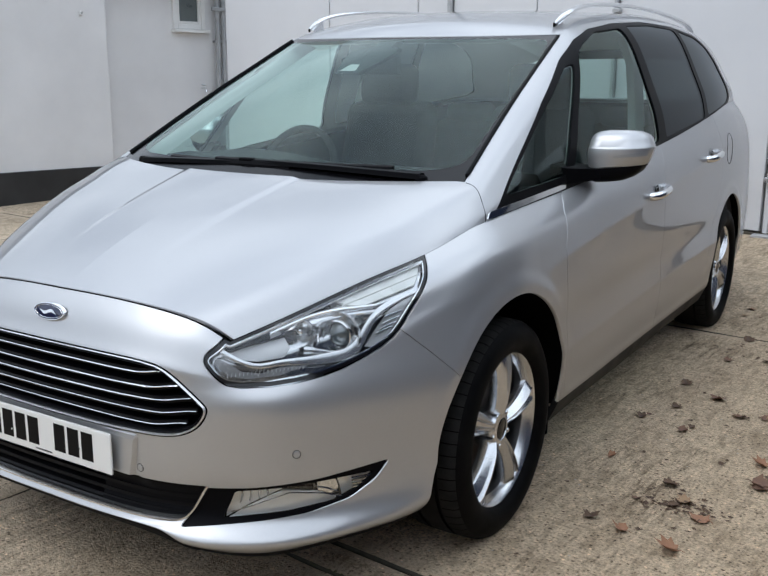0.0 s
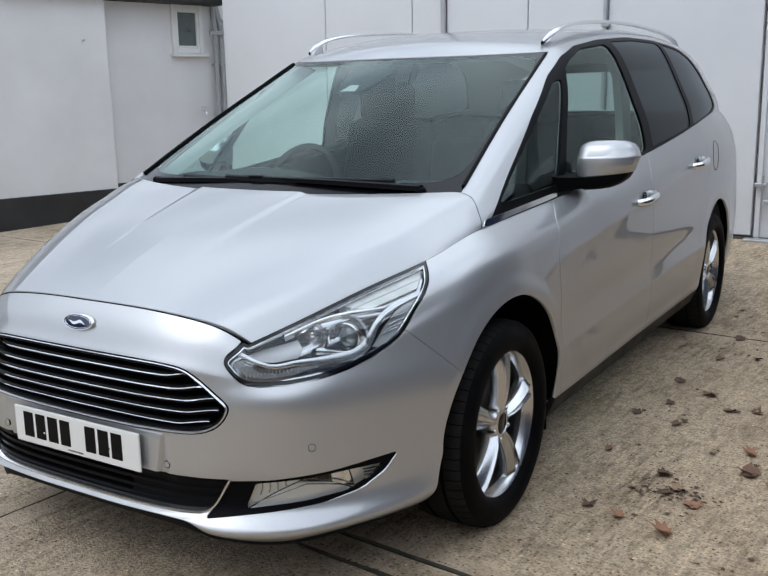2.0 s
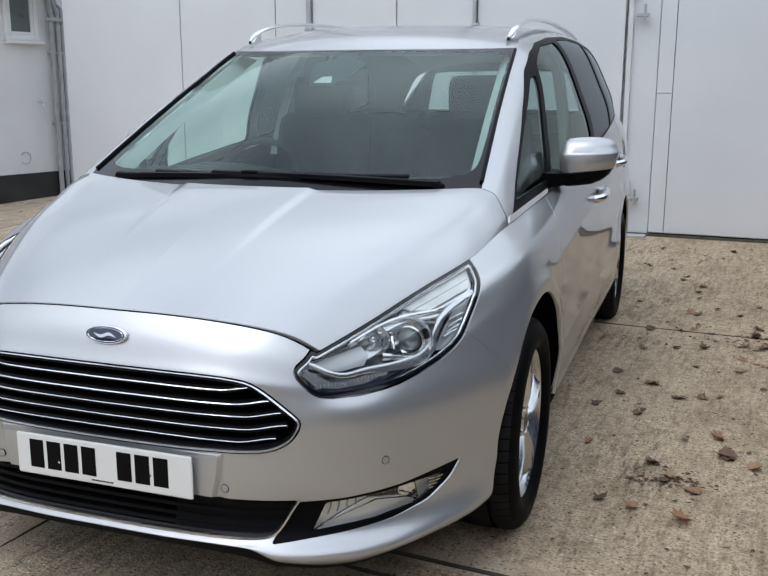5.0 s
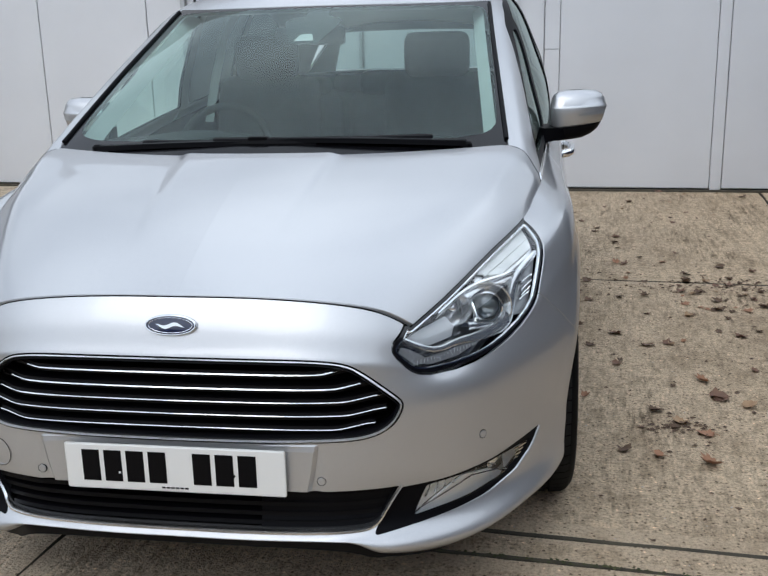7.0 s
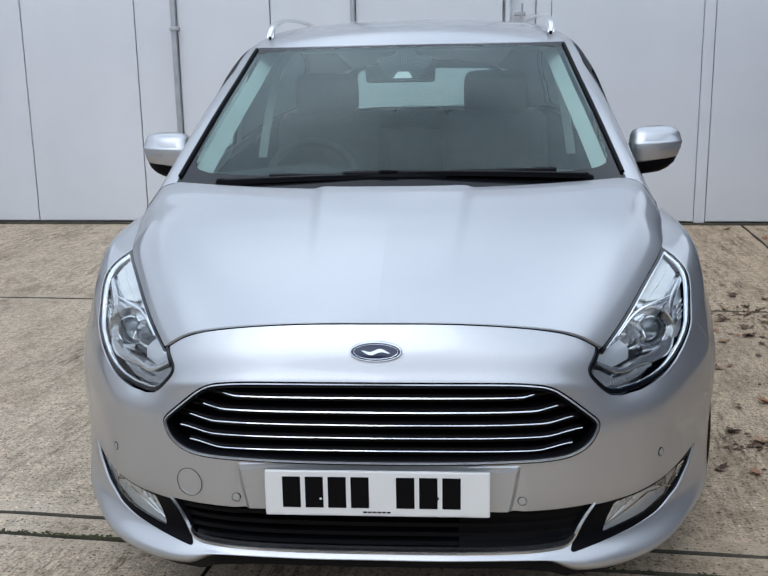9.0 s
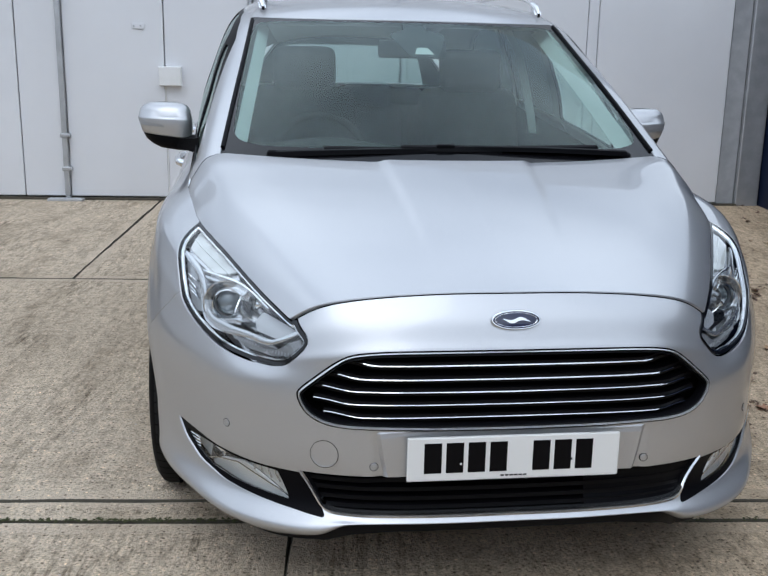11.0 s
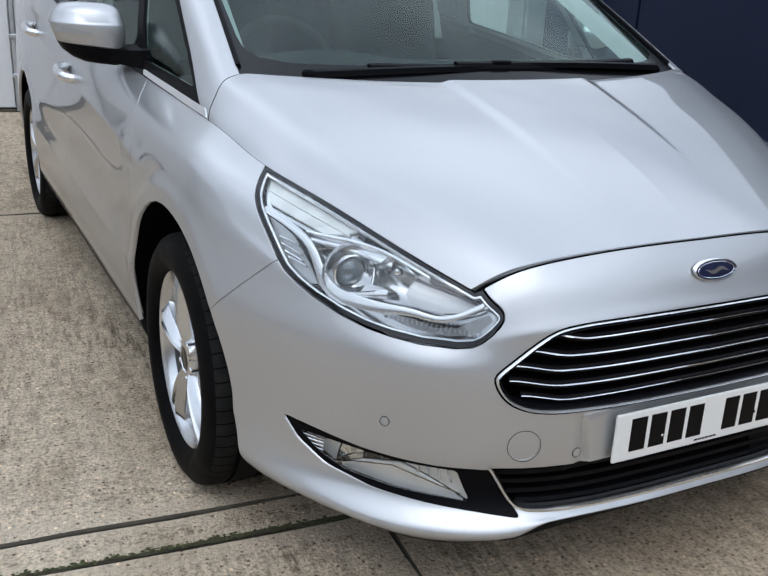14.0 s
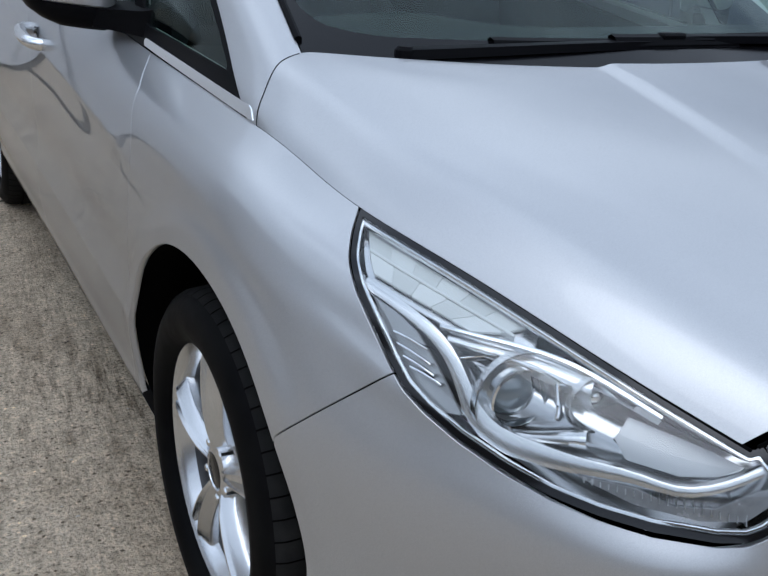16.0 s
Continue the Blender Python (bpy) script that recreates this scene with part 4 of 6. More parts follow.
# linings, guards and backs near-black, with the arches' shade in their colour
for s in (1, -1):
    for hy in (HUB_F, HUB_R):
        rows = []
        for k in range(25):
            a = -0.06 * math.pi + 1.12 * math.pi * k / 24
            rows.append([(s * xx, hy + 0.392 * math.cos(a), 0.36 + 0.392 * math.sin(a)) for xx in (0.55, 0.75, arch_x(hy + 0.392 * math.cos(a), 0.36 + 0.392 * math.sin(a)))])
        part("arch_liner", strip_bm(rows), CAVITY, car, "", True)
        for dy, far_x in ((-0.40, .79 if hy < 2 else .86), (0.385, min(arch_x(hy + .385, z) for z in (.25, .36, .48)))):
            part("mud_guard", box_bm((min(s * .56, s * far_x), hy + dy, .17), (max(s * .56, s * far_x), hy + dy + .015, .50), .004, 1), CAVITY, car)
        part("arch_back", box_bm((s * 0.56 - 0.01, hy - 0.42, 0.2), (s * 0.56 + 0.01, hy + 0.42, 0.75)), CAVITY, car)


# wheels
def tyre_profile():
    R, w = TYRE_R, 0.116
    return [(-0.085, 0.228), (-0.105, 0.236), (-w, 0.262), (-w - 0.002, 0.282), (-w + 0.004, 0.306), (-0.098, R - 0.011), (-0.082, R - 0.003), (-0.05, R), (-0.045, R), (-0.045, R - 0.007), (-0.033, R - 0.007), (-0.033, R), (0.0, R + 0.001),
            (0.033, R), (0.033, R - 0.007), (0.045, R - 0.007), (0.045, R), (0.05, R), (0.082, R - 0.003), (0.098, R - 0.011), (w - 0.004, 0.306), (w + 0.002, 0.282), (w, 0.262), (0.105, 0.242), (0.085, 0.232)]


def spoke_bm(a0):
    """One broad spoke: two flat facets that fall away from a grooved middle ridge."""
    bm = bmesh.new()
    rows = []
    for r, h, x in ((0.030, 0.024, 0.080), (0.055, 0.024, 0.088), (0.08, 0.025, 0.094), (0.11, 0.028, 0.097), (0.15, 0.034, 0.098), (0.185, 0.041, 0.096), (0.21, 0.050, 0.093), (0.222, 0.058, 0.090), (0.237, 0.074, 0.086)):
        g = 0.004 + 0.075 * max(0, min(r, 0.21) - 0.05)
        dip = 0.004 + 0.12 * max(0, min(r, 0.19) - 0.06)
        half = [(x - 0.050, r, -h - 0.002), (x - 0.024, r, -h - 0.001), (x - 0.018, r, -h + 0.002), (x - 0.005, r, -g - 0.006), (x, r, -g - 0.0025), (x - 0.0008, r, -g), (x - dip, r, -g * 0.45)]
        rows.append(half + [(a, b, -c) for a, b, c in reversed(half)])
    strip_bm(rows, bm=bm)
    bmesh.ops.rotate(bm, verts=bm.verts, cent=(0, 0, 0), matrix=Matrix.Rotation(a0, 3, "X"))
    return bm


def build_wheel():
    w = part("wheel", lathe_bm([(0.050, 0.209), (0.078, 0.222), (0.088, 0.230), (0.094, 0.238), (0.090, 0.242), (0.07, 0.236), (0.045, 0.225)], 64, closed=True), ALLOY, car, "silver five-spoke alloy wheel with black tyre", True)
    part("rim_barrel", lathe_bm([(-0.098, 0.2145), (0.04, 0.2045), (0.060, 0.2115)], 64), BARREL, w, "", True)
    # black disc added to paint the shade between the spokes
    part("wheel_back", lathe_bm([(-0.05, 0.20), (-0.05, 0.02)], 40), CAVITY, w)
    part("tyre", lathe_bm(tyre_profile(), 72), RUBBER, w, "black rubber tyre", True)
    for k in range(5):
        part("spoke", spoke_bm(2 * math.pi * k / 5 + 0.05), ALLOY, w, "", True)
    part("hub", lathe_bm([(0.02, 0.06), (0.070, 0.060), (0.082, 0.052), (0.086, 0.036), (0.078, 0.033), (0.078, 0.001)], 32), ALLOY, w, "", True)
    part("hub_cap", lathe_bm([(0.070, 0.032), (0.084, 0.031), (0.0865, 0.026), (0.087, 0.001)], 28), GLOSS_BLACK, w, "dark centre cap", True)
    for k in range(5):
        a = 2 * math.pi * (k + 0.5) / 5 + 0.05
        bm = lathe_bm([(0.06, 0.0085), (0.083, 0.0085), (0.086, 0.006), (0.086, 0.001)], 8)
        bmesh.ops.translate(bm, verts=bm.verts, vec=(0, 0.054 * math.cos(a), 0.054 * math.sin(a)))
        part("wheel_nut", bm, SATIN, w)
    part("brake_disc", lathe_bm([(-0.01, 0.05), (0.0, 0.16), (0.012, 0.16), (0.012, 0.05)], 40), DISC, w, "", True)
    part("caliper", box_bm((-0.03, 0.09, -0.07), (0.035, 0.18, 0.07), 0.015), CAVITY, w)
    for prof in ([(-0.098, TYRE_R - 0.0106), (-0.082, TYRE_R - 0.0026), (-0.05, TYRE_R + 0.0003), (-0.0455, TYRE_R + 0.0003)], [(-0.0325, TYRE_R + 0.0003), (0.0, TYRE_R + 0.0013), (0.0325, TYRE_R + 0.0003)],
                 [(0.0455, TYRE_R + 0.0003), (0.05, TYRE_R + 0.0003), (0.082, TYRE_R - 0.0026), (0.098, TYRE_R - 0.0106)]):
        part("tread_rib", lathe_bm(prof, 72), TREAD, w, "", True)
    # sipes across the shoulders: dark strips on top paint the grooves' shade
    verts, faces = [], []
    for k in range(60):
        for sx in (-1, 1):
            a = 2 * math.pi * (k + (0.5 if sx > 0 else 0)) / 60
            for j in (-0.0042, 0.0042):
                for x, r in ((0.050, TYRE_R + 0.0012), (0.082, TYRE_R - 0.0016), (0.092, TYRE_R - 0.0062), (0.099, TYRE_R - 0.0104)):
                    verts.append((sx * x, r * math.sin(a + j + 0.1 * (x - 0.05)), r * math.cos(a + j + 0.1 * (x - 0.05))))
            b = len(verts) - 8
            faces += [(b + i, b + i + 1, b + i + 5, b + i + 4) for i in range(3)]
    tagged(link_mesh("sipe_shade", verts, faces, CAVITY, w, "", False), kind="stuff")
    return w


TYRE_R = 0.336
wheel = build_wheel()
wheel.matrix_basis = pose(0.816, HUB_F + 0.004, 0.322, 10, 0, 0)
copy_thing(wheel, pose(0.816, HUB_R, 0.326, 37, 0, 0))
copy_thing(wheel, pose(-0.816, HUB_F + 0.004, 0.322, 22, 0, 180))
copy_thing(wheel, pose(-0.816, HUB_R, 0.326, 5, 0, 180))


def nose_y(x, z):
    """Where the nose's skin lies at (x, z)."""
    k = NOSE_PTS
    d = (k[:, 0] - abs(x)) ** 2 + (k[:, 2] - z) ** 2
    i = np.argpartition(d, 9)[:9]
    A = np.stack([np.ones(9), k[i, 0] - abs(x), k[i, 2] - z], 1)
    flat = float(np.linalg.lstsq(A, k[i, 1], rcond=None)[0][0])
    return float(np.clip(flat, k[i, 1].min() - .001, k[i, 1].max() + .001))


NOSE_PTS = LOW_GRID[:190, 10:].reshape(-1, 3)


def loop_strip(name, outer, inner, lift_o, lift_i, material, parent, label=""):
    """A trim ring between two outlines on the nose, on both halves."""
    rows = []
    for o, i in zip(outer, inner):
        a = (o[0], nose_y(*o) - lift_o, o[1])
        b = (i[0], nose_y(*i) - lift_i, i[1])
        m = ((a[0] + b[0]) / 2, (a[1] + b[1]) / 2 - 0.004, (a[2] + b[2]) / 2)
        rows.append([(a[0], a[1] + 0.03, a[2]), a, m, b, (b[0], b[1] + 0.03, b[2])])
    return part(name, strip_bm(rows), material, parent, label, True)


def offset(line, d):
    """Moves an open 2D line sideways by d."""
    L = [Vector(p) for p in line]
    out = []
    for i in range(len(L)):
        t = (L[min(i + 1, len(L) - 1)] - L[max(i - 1, 0)]).normalized()
        out.append((L[i].x - t.y * d, L[i].y + t.x * d))
    return out


def both(line):
    """A half outline from x = 0 outwards, carried over to the other side."""
    return [(-x, z) for x, z in reversed(line)] + list(line[1:] if line[0][0] == 0 else line)


# grille
top = [(0, .6855), (.15, .685), (.30, .6825), (.36, .677), (.40, .667), (.44, .641), (.48, .608), (.508, .583), (.513, .572), (.508, .553), (.492, .530), (.462, .512), (.415, .502), (.33, .499), (.22, .4965), (.1, .495), (0, .4945)]
ring = curve(top, 60)
ring = [tuple(p) for p in ring]
ring_full = ring + [(-x, z) for x, z in reversed(ring)][1:-1]
ring_full.append(ring_full[0])
inn = [(o[0], o[1]) for o in (lambda L, M: [(a[0] + (b[0] - a[0]) * (0.55 if a[1] > .66 else 1.0), a[1] + (b[1] - a[1]) * (0.55 if a[1] > .66 else 1.0)) for a, b in zip(L, M)])(ring_full, offset(ring_full, -0.0045))]
grille = loop_strip("grille", ring_full, inn, 0.003, 0.0, RING, car, "black grille with chrome surround and slim bars")
loop_strip("inner_ring", offset(ring_full, -0.0048), offset(ring_full, -0.012), -0.001, -0.006, GRILLE_BLACK, grille)
# dark tube paints the shade in the gap round the surround
part("outer_gap_shade", tube_bm([(x, nose_y(x, z) + .0006, z) for x, z in offset(ring_full, 0.0015)], .0022, 6), CAVITY, grille, "", True)
# near-black sheet carries the shade behind the bars in its colour
backing = bmesh.new()
f = [backing.verts.new((x, nose_y(x, z) + 0.055, z)) for x, z in ring_full[:-1]]
backing.faces.new(f)
part("backing", backing, CAVITY, grille)
for k, (z, hw) in enumerate(((.649, .402), (.616, .444), (.586, .472), (.555, .476), (.523, .452))):
    pts = np.linspace(-hw, hw, 61)
    rows_b, rows_c = [], []
    for x in pts:
        e = max(0.0, abs(x) / hw - 0.80) / 0.20
        e = e * e * (3 - 2 * e)
        zz = z + 0.009 * e - 0.003 * (x / hw) ** 2
        y = nose_y(x, z) + 0.012 + 0.012 * e
        rows_c.append([(x, y + 0.006, zz + 0.0022), (x, y, zz + 0.0016), (x, y - 0.001, zz), (x, y, zz - 0.0016), (x, y + 0.006, zz - 0.0022)])
        rows_b.append([(x, y + 0.004, zz + 0.0085), (x, y + 0.007, zz - 0.0095), (x, y + 0.05, zz - 0.0085), (x, y + 0.05, zz + 0.0075), (x, y + 0.004, zz + 0.0085)])
    bar = part("bar", strip_bm(rows_b), GRILLE_BLACK, grille, "", True)
    part("chrome_strip", strip_bm(rows_c), CHROME, bar, "bright chrome edge", True)

# lower intake
low_edge = [(.513, .376), (.495, .348), (.478, .318), (.463, .294), (.447, .2825), (.40, .2775), (.25, .277), (.1, .277), (0, .277)]
le = [tuple(p) for p in curve(low_edge, 50)]
le_full = le + [(-x, z) for x, z in reversed(le)][1:]
intake = loop_strip("lower_intake", le_full, offset(le_full, -0.008), 0.002, -0.002, SATIN, car, "black lower intake with a satin chrome edge")
# near-black sheet carries the shade inside the intake in its colour
bk = bmesh.new()
f = [bk.verts.new((x, nose_y(x, z) + 0.06, z)) for x, z in le_full]
bk.faces.new(f)
part("backing", bk, CAVITY, intake)
for z, hw in ((.358, .50), (.335, .48), (.312, .462), (.293, .445)):
    rows = []
    for x in np.linspace(-hw, hw, 41):
        y = nose_y(x, z) + 0.014
        rows.append([(x, y + 0.04, z + 0.006), (x, y, z + 0.005), (x, y, z - 0.005), (x, y + 0.04, z - 0.006)])
    part("slat", strip_bm(rows), GRILLE_BLACK, intake)
part("shutter", strip_bm([[(x, nose_y(x, z) + 0.016, z) for z in (.282, .31, .345, .374)] for x in np.linspace(.19, .50, 14)]), FRAME_BLACK, intake)
rows = []
for p in LOW_GRID[:150:3, 0]:
    if p[1] > 0.49:
        break
    d = Vector((-p[0], 1.1 - p[1], 0)).normalized()
    tuck = .03 * min(1.0, max(0.0, (p[0] - .40) / .08))
    rows.append([(p[0] + d.x * (k + tuck), p[1] + d.y * (k + tuck), z) for k, z in ((.010, p[2] + .003), (.006, p[2] - .010), (.012, p[2] - .032), (.30, .18))])
part("undertray", strip_bm([[(-x, y, z) for x, y, z in r] for r in reversed(rows)] + rows[1:]), TRIM, car, "", True)

# number plate on its flat plinth
face = []
for z, inset, reach in ((.374, 0.0, .300), (.378, 1.0, .302), (.425, 1.0, .312), (.474, 1.0, .320), (.486, .55, .322), (.494, 0.0, .324)):
    xs = [-reach - .012, -reach, -.2, -.1, 0.0, .1, .2, reach, reach + .012]
    skin_y = [nose_y(x, z) + .003 for x in xs]
    flat = min(skin_y) - .004
    face.append([(x, q if k in (0, 8) else q + (min(flat, q - .004) - q) * inset, z) for k, (x, q) in enumerate(zip(xs, skin_y))])
part("plate_plinth", strip_bm(face), PAINT, car)
plate = part("number_plate", box_bm((-0.26, -0.012, 0.372), (0.26, -0.007, 0.483), 0.004, 2), PLATE_WHITE, car, "white front number plate with black bars")
part("plate_back", box_bm((-0.235, -0.007, 0.390), (0.235, 0.02, 0.468), 0.004, 1), TRIM, plate)
for x in (-0.219, -0.166, -0.113, -0.060, 0.045, 0.098, 0.151):
    part("bar", box_bm((x, -0.0128, 0.392), (x + 0.042, -0.0119, 0.468)), INK, plate)

for k in range(6):
    part("small_bar", box_bm((-0.032 + .011 * k, -0.0126, 0.3795), (-0.0235 + .011 * k, -0.0119, 0.3835)), INK, plate)

for x, z, material in ((-.130, .4145, PVC), (.141, .418, TRIM)):
    b = lathe_bm([(-.0005, .0030), (.0010, .0027), (.0014, .0016), (.0014, .0003)], 14, "y")
    bmesh.ops.transform(b, matrix=Matrix.Translation((x, -.0128, z)) @ Matrix.Rotation(math.pi, 4, "Z"), verts=b.verts)
    part("plate_screw", b, material, plate, "", True)

# badge: plain blue oval with a bright rim
def oval(a, b, dy):
    return [(a * math.cos(t), dy + 0.33 * b * math.sin(t), 0.754 + b * 0.93 * math.sin(t)) for t in [2 * math.pi * k / 48 for k in range(49)]]


badge = part("badge", strip_bm([oval(.060, .0235, .043), oval(.0597, .0233, .036), oval(.0582, .0222, .0345), oval(.0565, .0208, .0345), oval(.056, .0204, .037)]), CHROME, car, "dark blue oval badge with a chrome rim", True)
part("badge_face", strip_bm([oval(.0563, .0207, .0362), oval(.03, .0105, .0345), oval(.001, .0004, .034)]), BADGE_BLUE, badge, "", True)
part("inner_line", strip_bm([oval(.0515, .0176, .0352), oval(.0508, .0171, .0347), oval(.0500, .0166, .0351)]), CHROME, badge, "", True)
part("pale_mark", strip_bm([[(x, .0325 + .33 * z, .754 + .93 * z) for z in (.0045 * k * (1 - (x / .034) ** 2) + .0035 * math.sin(x * 130) for k in (-1, -.35, .35, 1))] for x in np.linspace(-.034, .034, 25)]), CHROME, badge, "", True)

# headlamps
LN, LV = lamp[1], lamp[0]


def finer(mesh, rounds=1):
    """Splits every triangle into four."""
    V, N, T = mesh
    for _ in range(rounds):
        e = np.sort(np.concatenate([T[:, [0, 1]], T[:, [1, 2]], T[:, [2, 0]]]), axis=1)
        u, inv = np.unique(e, axis=0, return_inverse=True)
        inv = inv.reshape(-1) + len(V)
        ab, bc, ca = np.split(inv, 3)
        V, N = np.concatenate([V, V[u].mean(1)]), np.concatenate([N, N[u].mean(1)])
        a, b, c = T.T
        T = np.concatenate([np.stack(k, 1) for k in ((a, ab, ca), (ab, b, bc), (ca, bc, c), (ab, bc, ca))])
    return V, N, T


def build_lamp(flip, s):
    head = skin("headlamp", flip(lamp), LENS, car, "clear headlamp with chrome reflectors", 0.0, -0.001)
    fine = finer(lamp)
    edge = cut(fine, lambda p: -lamp_edge(p) - 0.0085)
    skin("seal", flip(edge), GLOSS_BLACK, head, "black lamp border", 0.006, -0.0003)
    line = cut(cut(fine, lambda p: -lamp_edge(p) - 0.0115), lambda p: lamp_edge(p) + 0.0085)
    skin("inner_edge", flip(line), CHROME, head, "bright inner edge", 0.012, -0.004)
    skin("housing", flip(lamp), LAMP_BACK, head, "", 0.0, -0.074)

    def plate(name, poly, depth, material, label="", thick=0.008):
        """A piece of the lamp's inside that follows the cover at a depth."""
        return skin(name, flip(cut(finer(cut(lamp, lambda p: sdf(fq(p), poly) - 0.012), 2), lambda p: sdf(fq(p), poly))), material, head, label, thick, -depth)

    def on(q, z, d):
        """A point d behind the lamp cover at (x + y = q, z)."""
        dq, dz = LV[:, 0] + LV[:, 1] - q, LV[:, 2] - z
        i = np.argsort(dq ** 2 + dz ** 2)[:12]
        A = np.stack([np.ones(12), dq[i], dz[i]], 1)
        fit = np.linalg.lstsq(A, np.concatenate([LV[i], LN[i]], 1), rcond=None)[0][0]
        n = fit[3:] / np.linalg.norm(fit[3:])
        p = fit[:3] - d * n
        return Vector((s * p[0], p[1], p[2])), Vector((s * n[0], n[1], n[2]))
    ax = (Vector((s * 0.12, -1, 0.03))).normalized()

    def turned(name, q, z, d, prof, material, sides=40, squash=1.0):
        c, n = on(q, z, d)
        b = lathe_bm(prof, sides)
        bmesh.ops.scale(b, vec=(1, 1, squash), verts=b.verts)
        bmesh.ops.transform(b, matrix=Matrix.Translation(c) @ ax.to_track_quat("X", "Z").to_matrix().to_4x4(), verts=b.verts)
        return part(name, b, material, head, "", True)
    PJ = (1.068, .737, .052)
    turned("projector_bowl", *PJ, [(-.040, .036), (-.020, .046), (-.004, .056), (.006, .061), (.007, .064), (-.004, .065)], LAMP_BACK)
    turned("projector_ring", *PJ, [(-.03, .043), (.004, .0425), (.008, .0410), (.009, .038), (.004, .0362), (-.004, .0355)], CHROME)
    turned("projector_shroud", *PJ, [(-.002, .0358), (-.022, .0345)], LAMP_GREY)
    turned("projector_lens", *PJ, [(-.016, .0345), (-.008, .031), (.000, .021), (.004, .010), (.005, .001)], LAMP_EYE)
    turned("reflector_bowl", .910, .765, .052, [(-.055, .012), (-.040, .028), (-.016, .040), (.004, .0465), (.006, .049), (-.004, .050)], LAMP_BACK, 40, 0.84)
    turned("bulb_cap", .910, .765, .052, [(-.05, .011), (-.012, .0115), (-.006, .010), (-.003, .006), (-.003, .001)], CHROME, 18)
    turned("bulb_ring", .910, .765, .052, [(-.046, .018), (-.034, .0195), (-.032, .017), (-.044, .0145)], LAMP_GREY, 24)

    def ribbon(name, pts, width, material, d0=0.03, label="", tall=0.006, n=28):
        rows = []
        P = curve(pts, n)
        for k, (q, z) in enumerate(P):
            t = P[min(k + 1, n - 1)] - P[max(k - 1, 0)]
            t = t / np.linalg.norm(t)
            w = width(k / (n - 1)) if callable(width) else width
            a, m = on(q - t[1] * w / 2, z + t[0] * w / 2, d0)
            e, _ = on(q + t[1] * w / 2, z - t[0] * w / 2, d0)
            rows.append([a - m * 0.02, a, a.lerp(e, 0.2) + m * tall, a.lerp(e, 0.5) + m * tall * 1.25, a.lerp(e, 0.8) + m * tall, e, e - m * 0.02])
        return part(name, strip_bm(rows), material, head, label, True)
    # daytime light: two rows of pale cells under a bright dividing line
    T0, T1 = np.array((1.409, .880)), np.array((1.06, .811))
    M0, M1 = np.array((1.388, .861)), np.array((1.10, .8035))
    B0, B1 = np.array((1.366, .840)), np.array((1.16, .800))
    for a0, a1, b0, b1, cells in ((T0, T1, M0, M1, 6), (M0, M1, B0, B1, 5)):
        for k in range(cells):
            u, v = k / cells, (k + 1) / cells
            c = [a0 + (a1 - a0) * (u + .0015), a0 + (a1 - a0) * (v - .0015), b0 + (b1 - b0) * (v - .0015), b0 + (b1 - b0) * (u + .0015)]
            mid = sum(c) / 4
            # every other cell takes a shaded copy of the white, so divisions show
            plate("led_block", [tuple(mid + (p - mid) * np.array((1.0, .96))) for p in c], .020, LED_WHITE if (k + cells) % 2 else LED_SHADED, "white daytime light block", 0.006)
    plate("led_bezel", [tuple(p) for p in (T0 + (.012, .004), T1 + (-.02, -.001), T1 + (-.02, -.012), B1 + (.0, -.006), B0 + (.010, -.006))], .029, LAMP_SILVER)
    ribbon("led_divider", [M0, (M0 + M1) / 2 + (0, .001), M1 + (-.02, -.002)], .0028, LED_WHITE, .0185, "", .001)
    ribbon("chrome_sweep", [(1.378, .826), (1.27, .801), (1.203, .774), (1.166, .742), (1.135, .710), (1.088, .688), (1.019, .681), (.933, .678), (.837, .677), (.764, .672), (.702, .687), (.643, .712)],
           lambda t: .013 + .014 * math.sin(math.pi * min(1, t * 1.25)) ** 2, LAMP_SILVER, 0.018, "bright curved inner trim", 0.0012)
    ribbon("lamp_brow", [(1.216, .797), (1.134, .7945), (1.039, .790), (.941, .777), (.811, .747)], .0055, CHROME, 0.016, "", 0.003)
    ribbon("upper_trim", [(1.20, .787), (1.11, .786), (1.02, .780), (.93, .770)], lambda t: .010 + .006 * t, LAMP_SILVER, 0.026, "", 0.003)
    ribbon("lower_brow", [(1.172, .766), (1.11, .780), (1.03, .778), (.975, .768)], .004, CHROME, 0.026, "", 0.003)
    ribbon("projector_fan", [(1.07, .694), (1.02, .695), (.965, .702), (.93, .706)], lambda t: .006 + .016 * t, LAMP_SILVER, 0.034, "", 0.004)
    ribbon("bridge", [(.992, .775), (.985, .752), (.988, .722)], .012, CHROME, 0.042, "", 0.006)
    plate("side_panel", [(1.364, .814), (1.31, .802), (1.265, .785), (1.220, .750), (1.155, .700), (1.190, .697), (1.240, .712), (1.280, .738), (1.328, .776)], .026, LAMP_GREY, "grey side reflector")
    for q0, z0, q1, z1 in ((1.306, .776, 1.234, .765), (1.296, .763, 1.224, .748), (1.279, .750, 1.214, .736), (1.263, .740, 1.198, .728)):
        ribbon("side_louvre", [(q0, z0), ((q0 + q1) / 2, (z0 + z1) / 2 + .001), (q1, z1)], .0038, CHROME, 0.019, "", 0.002, 8)
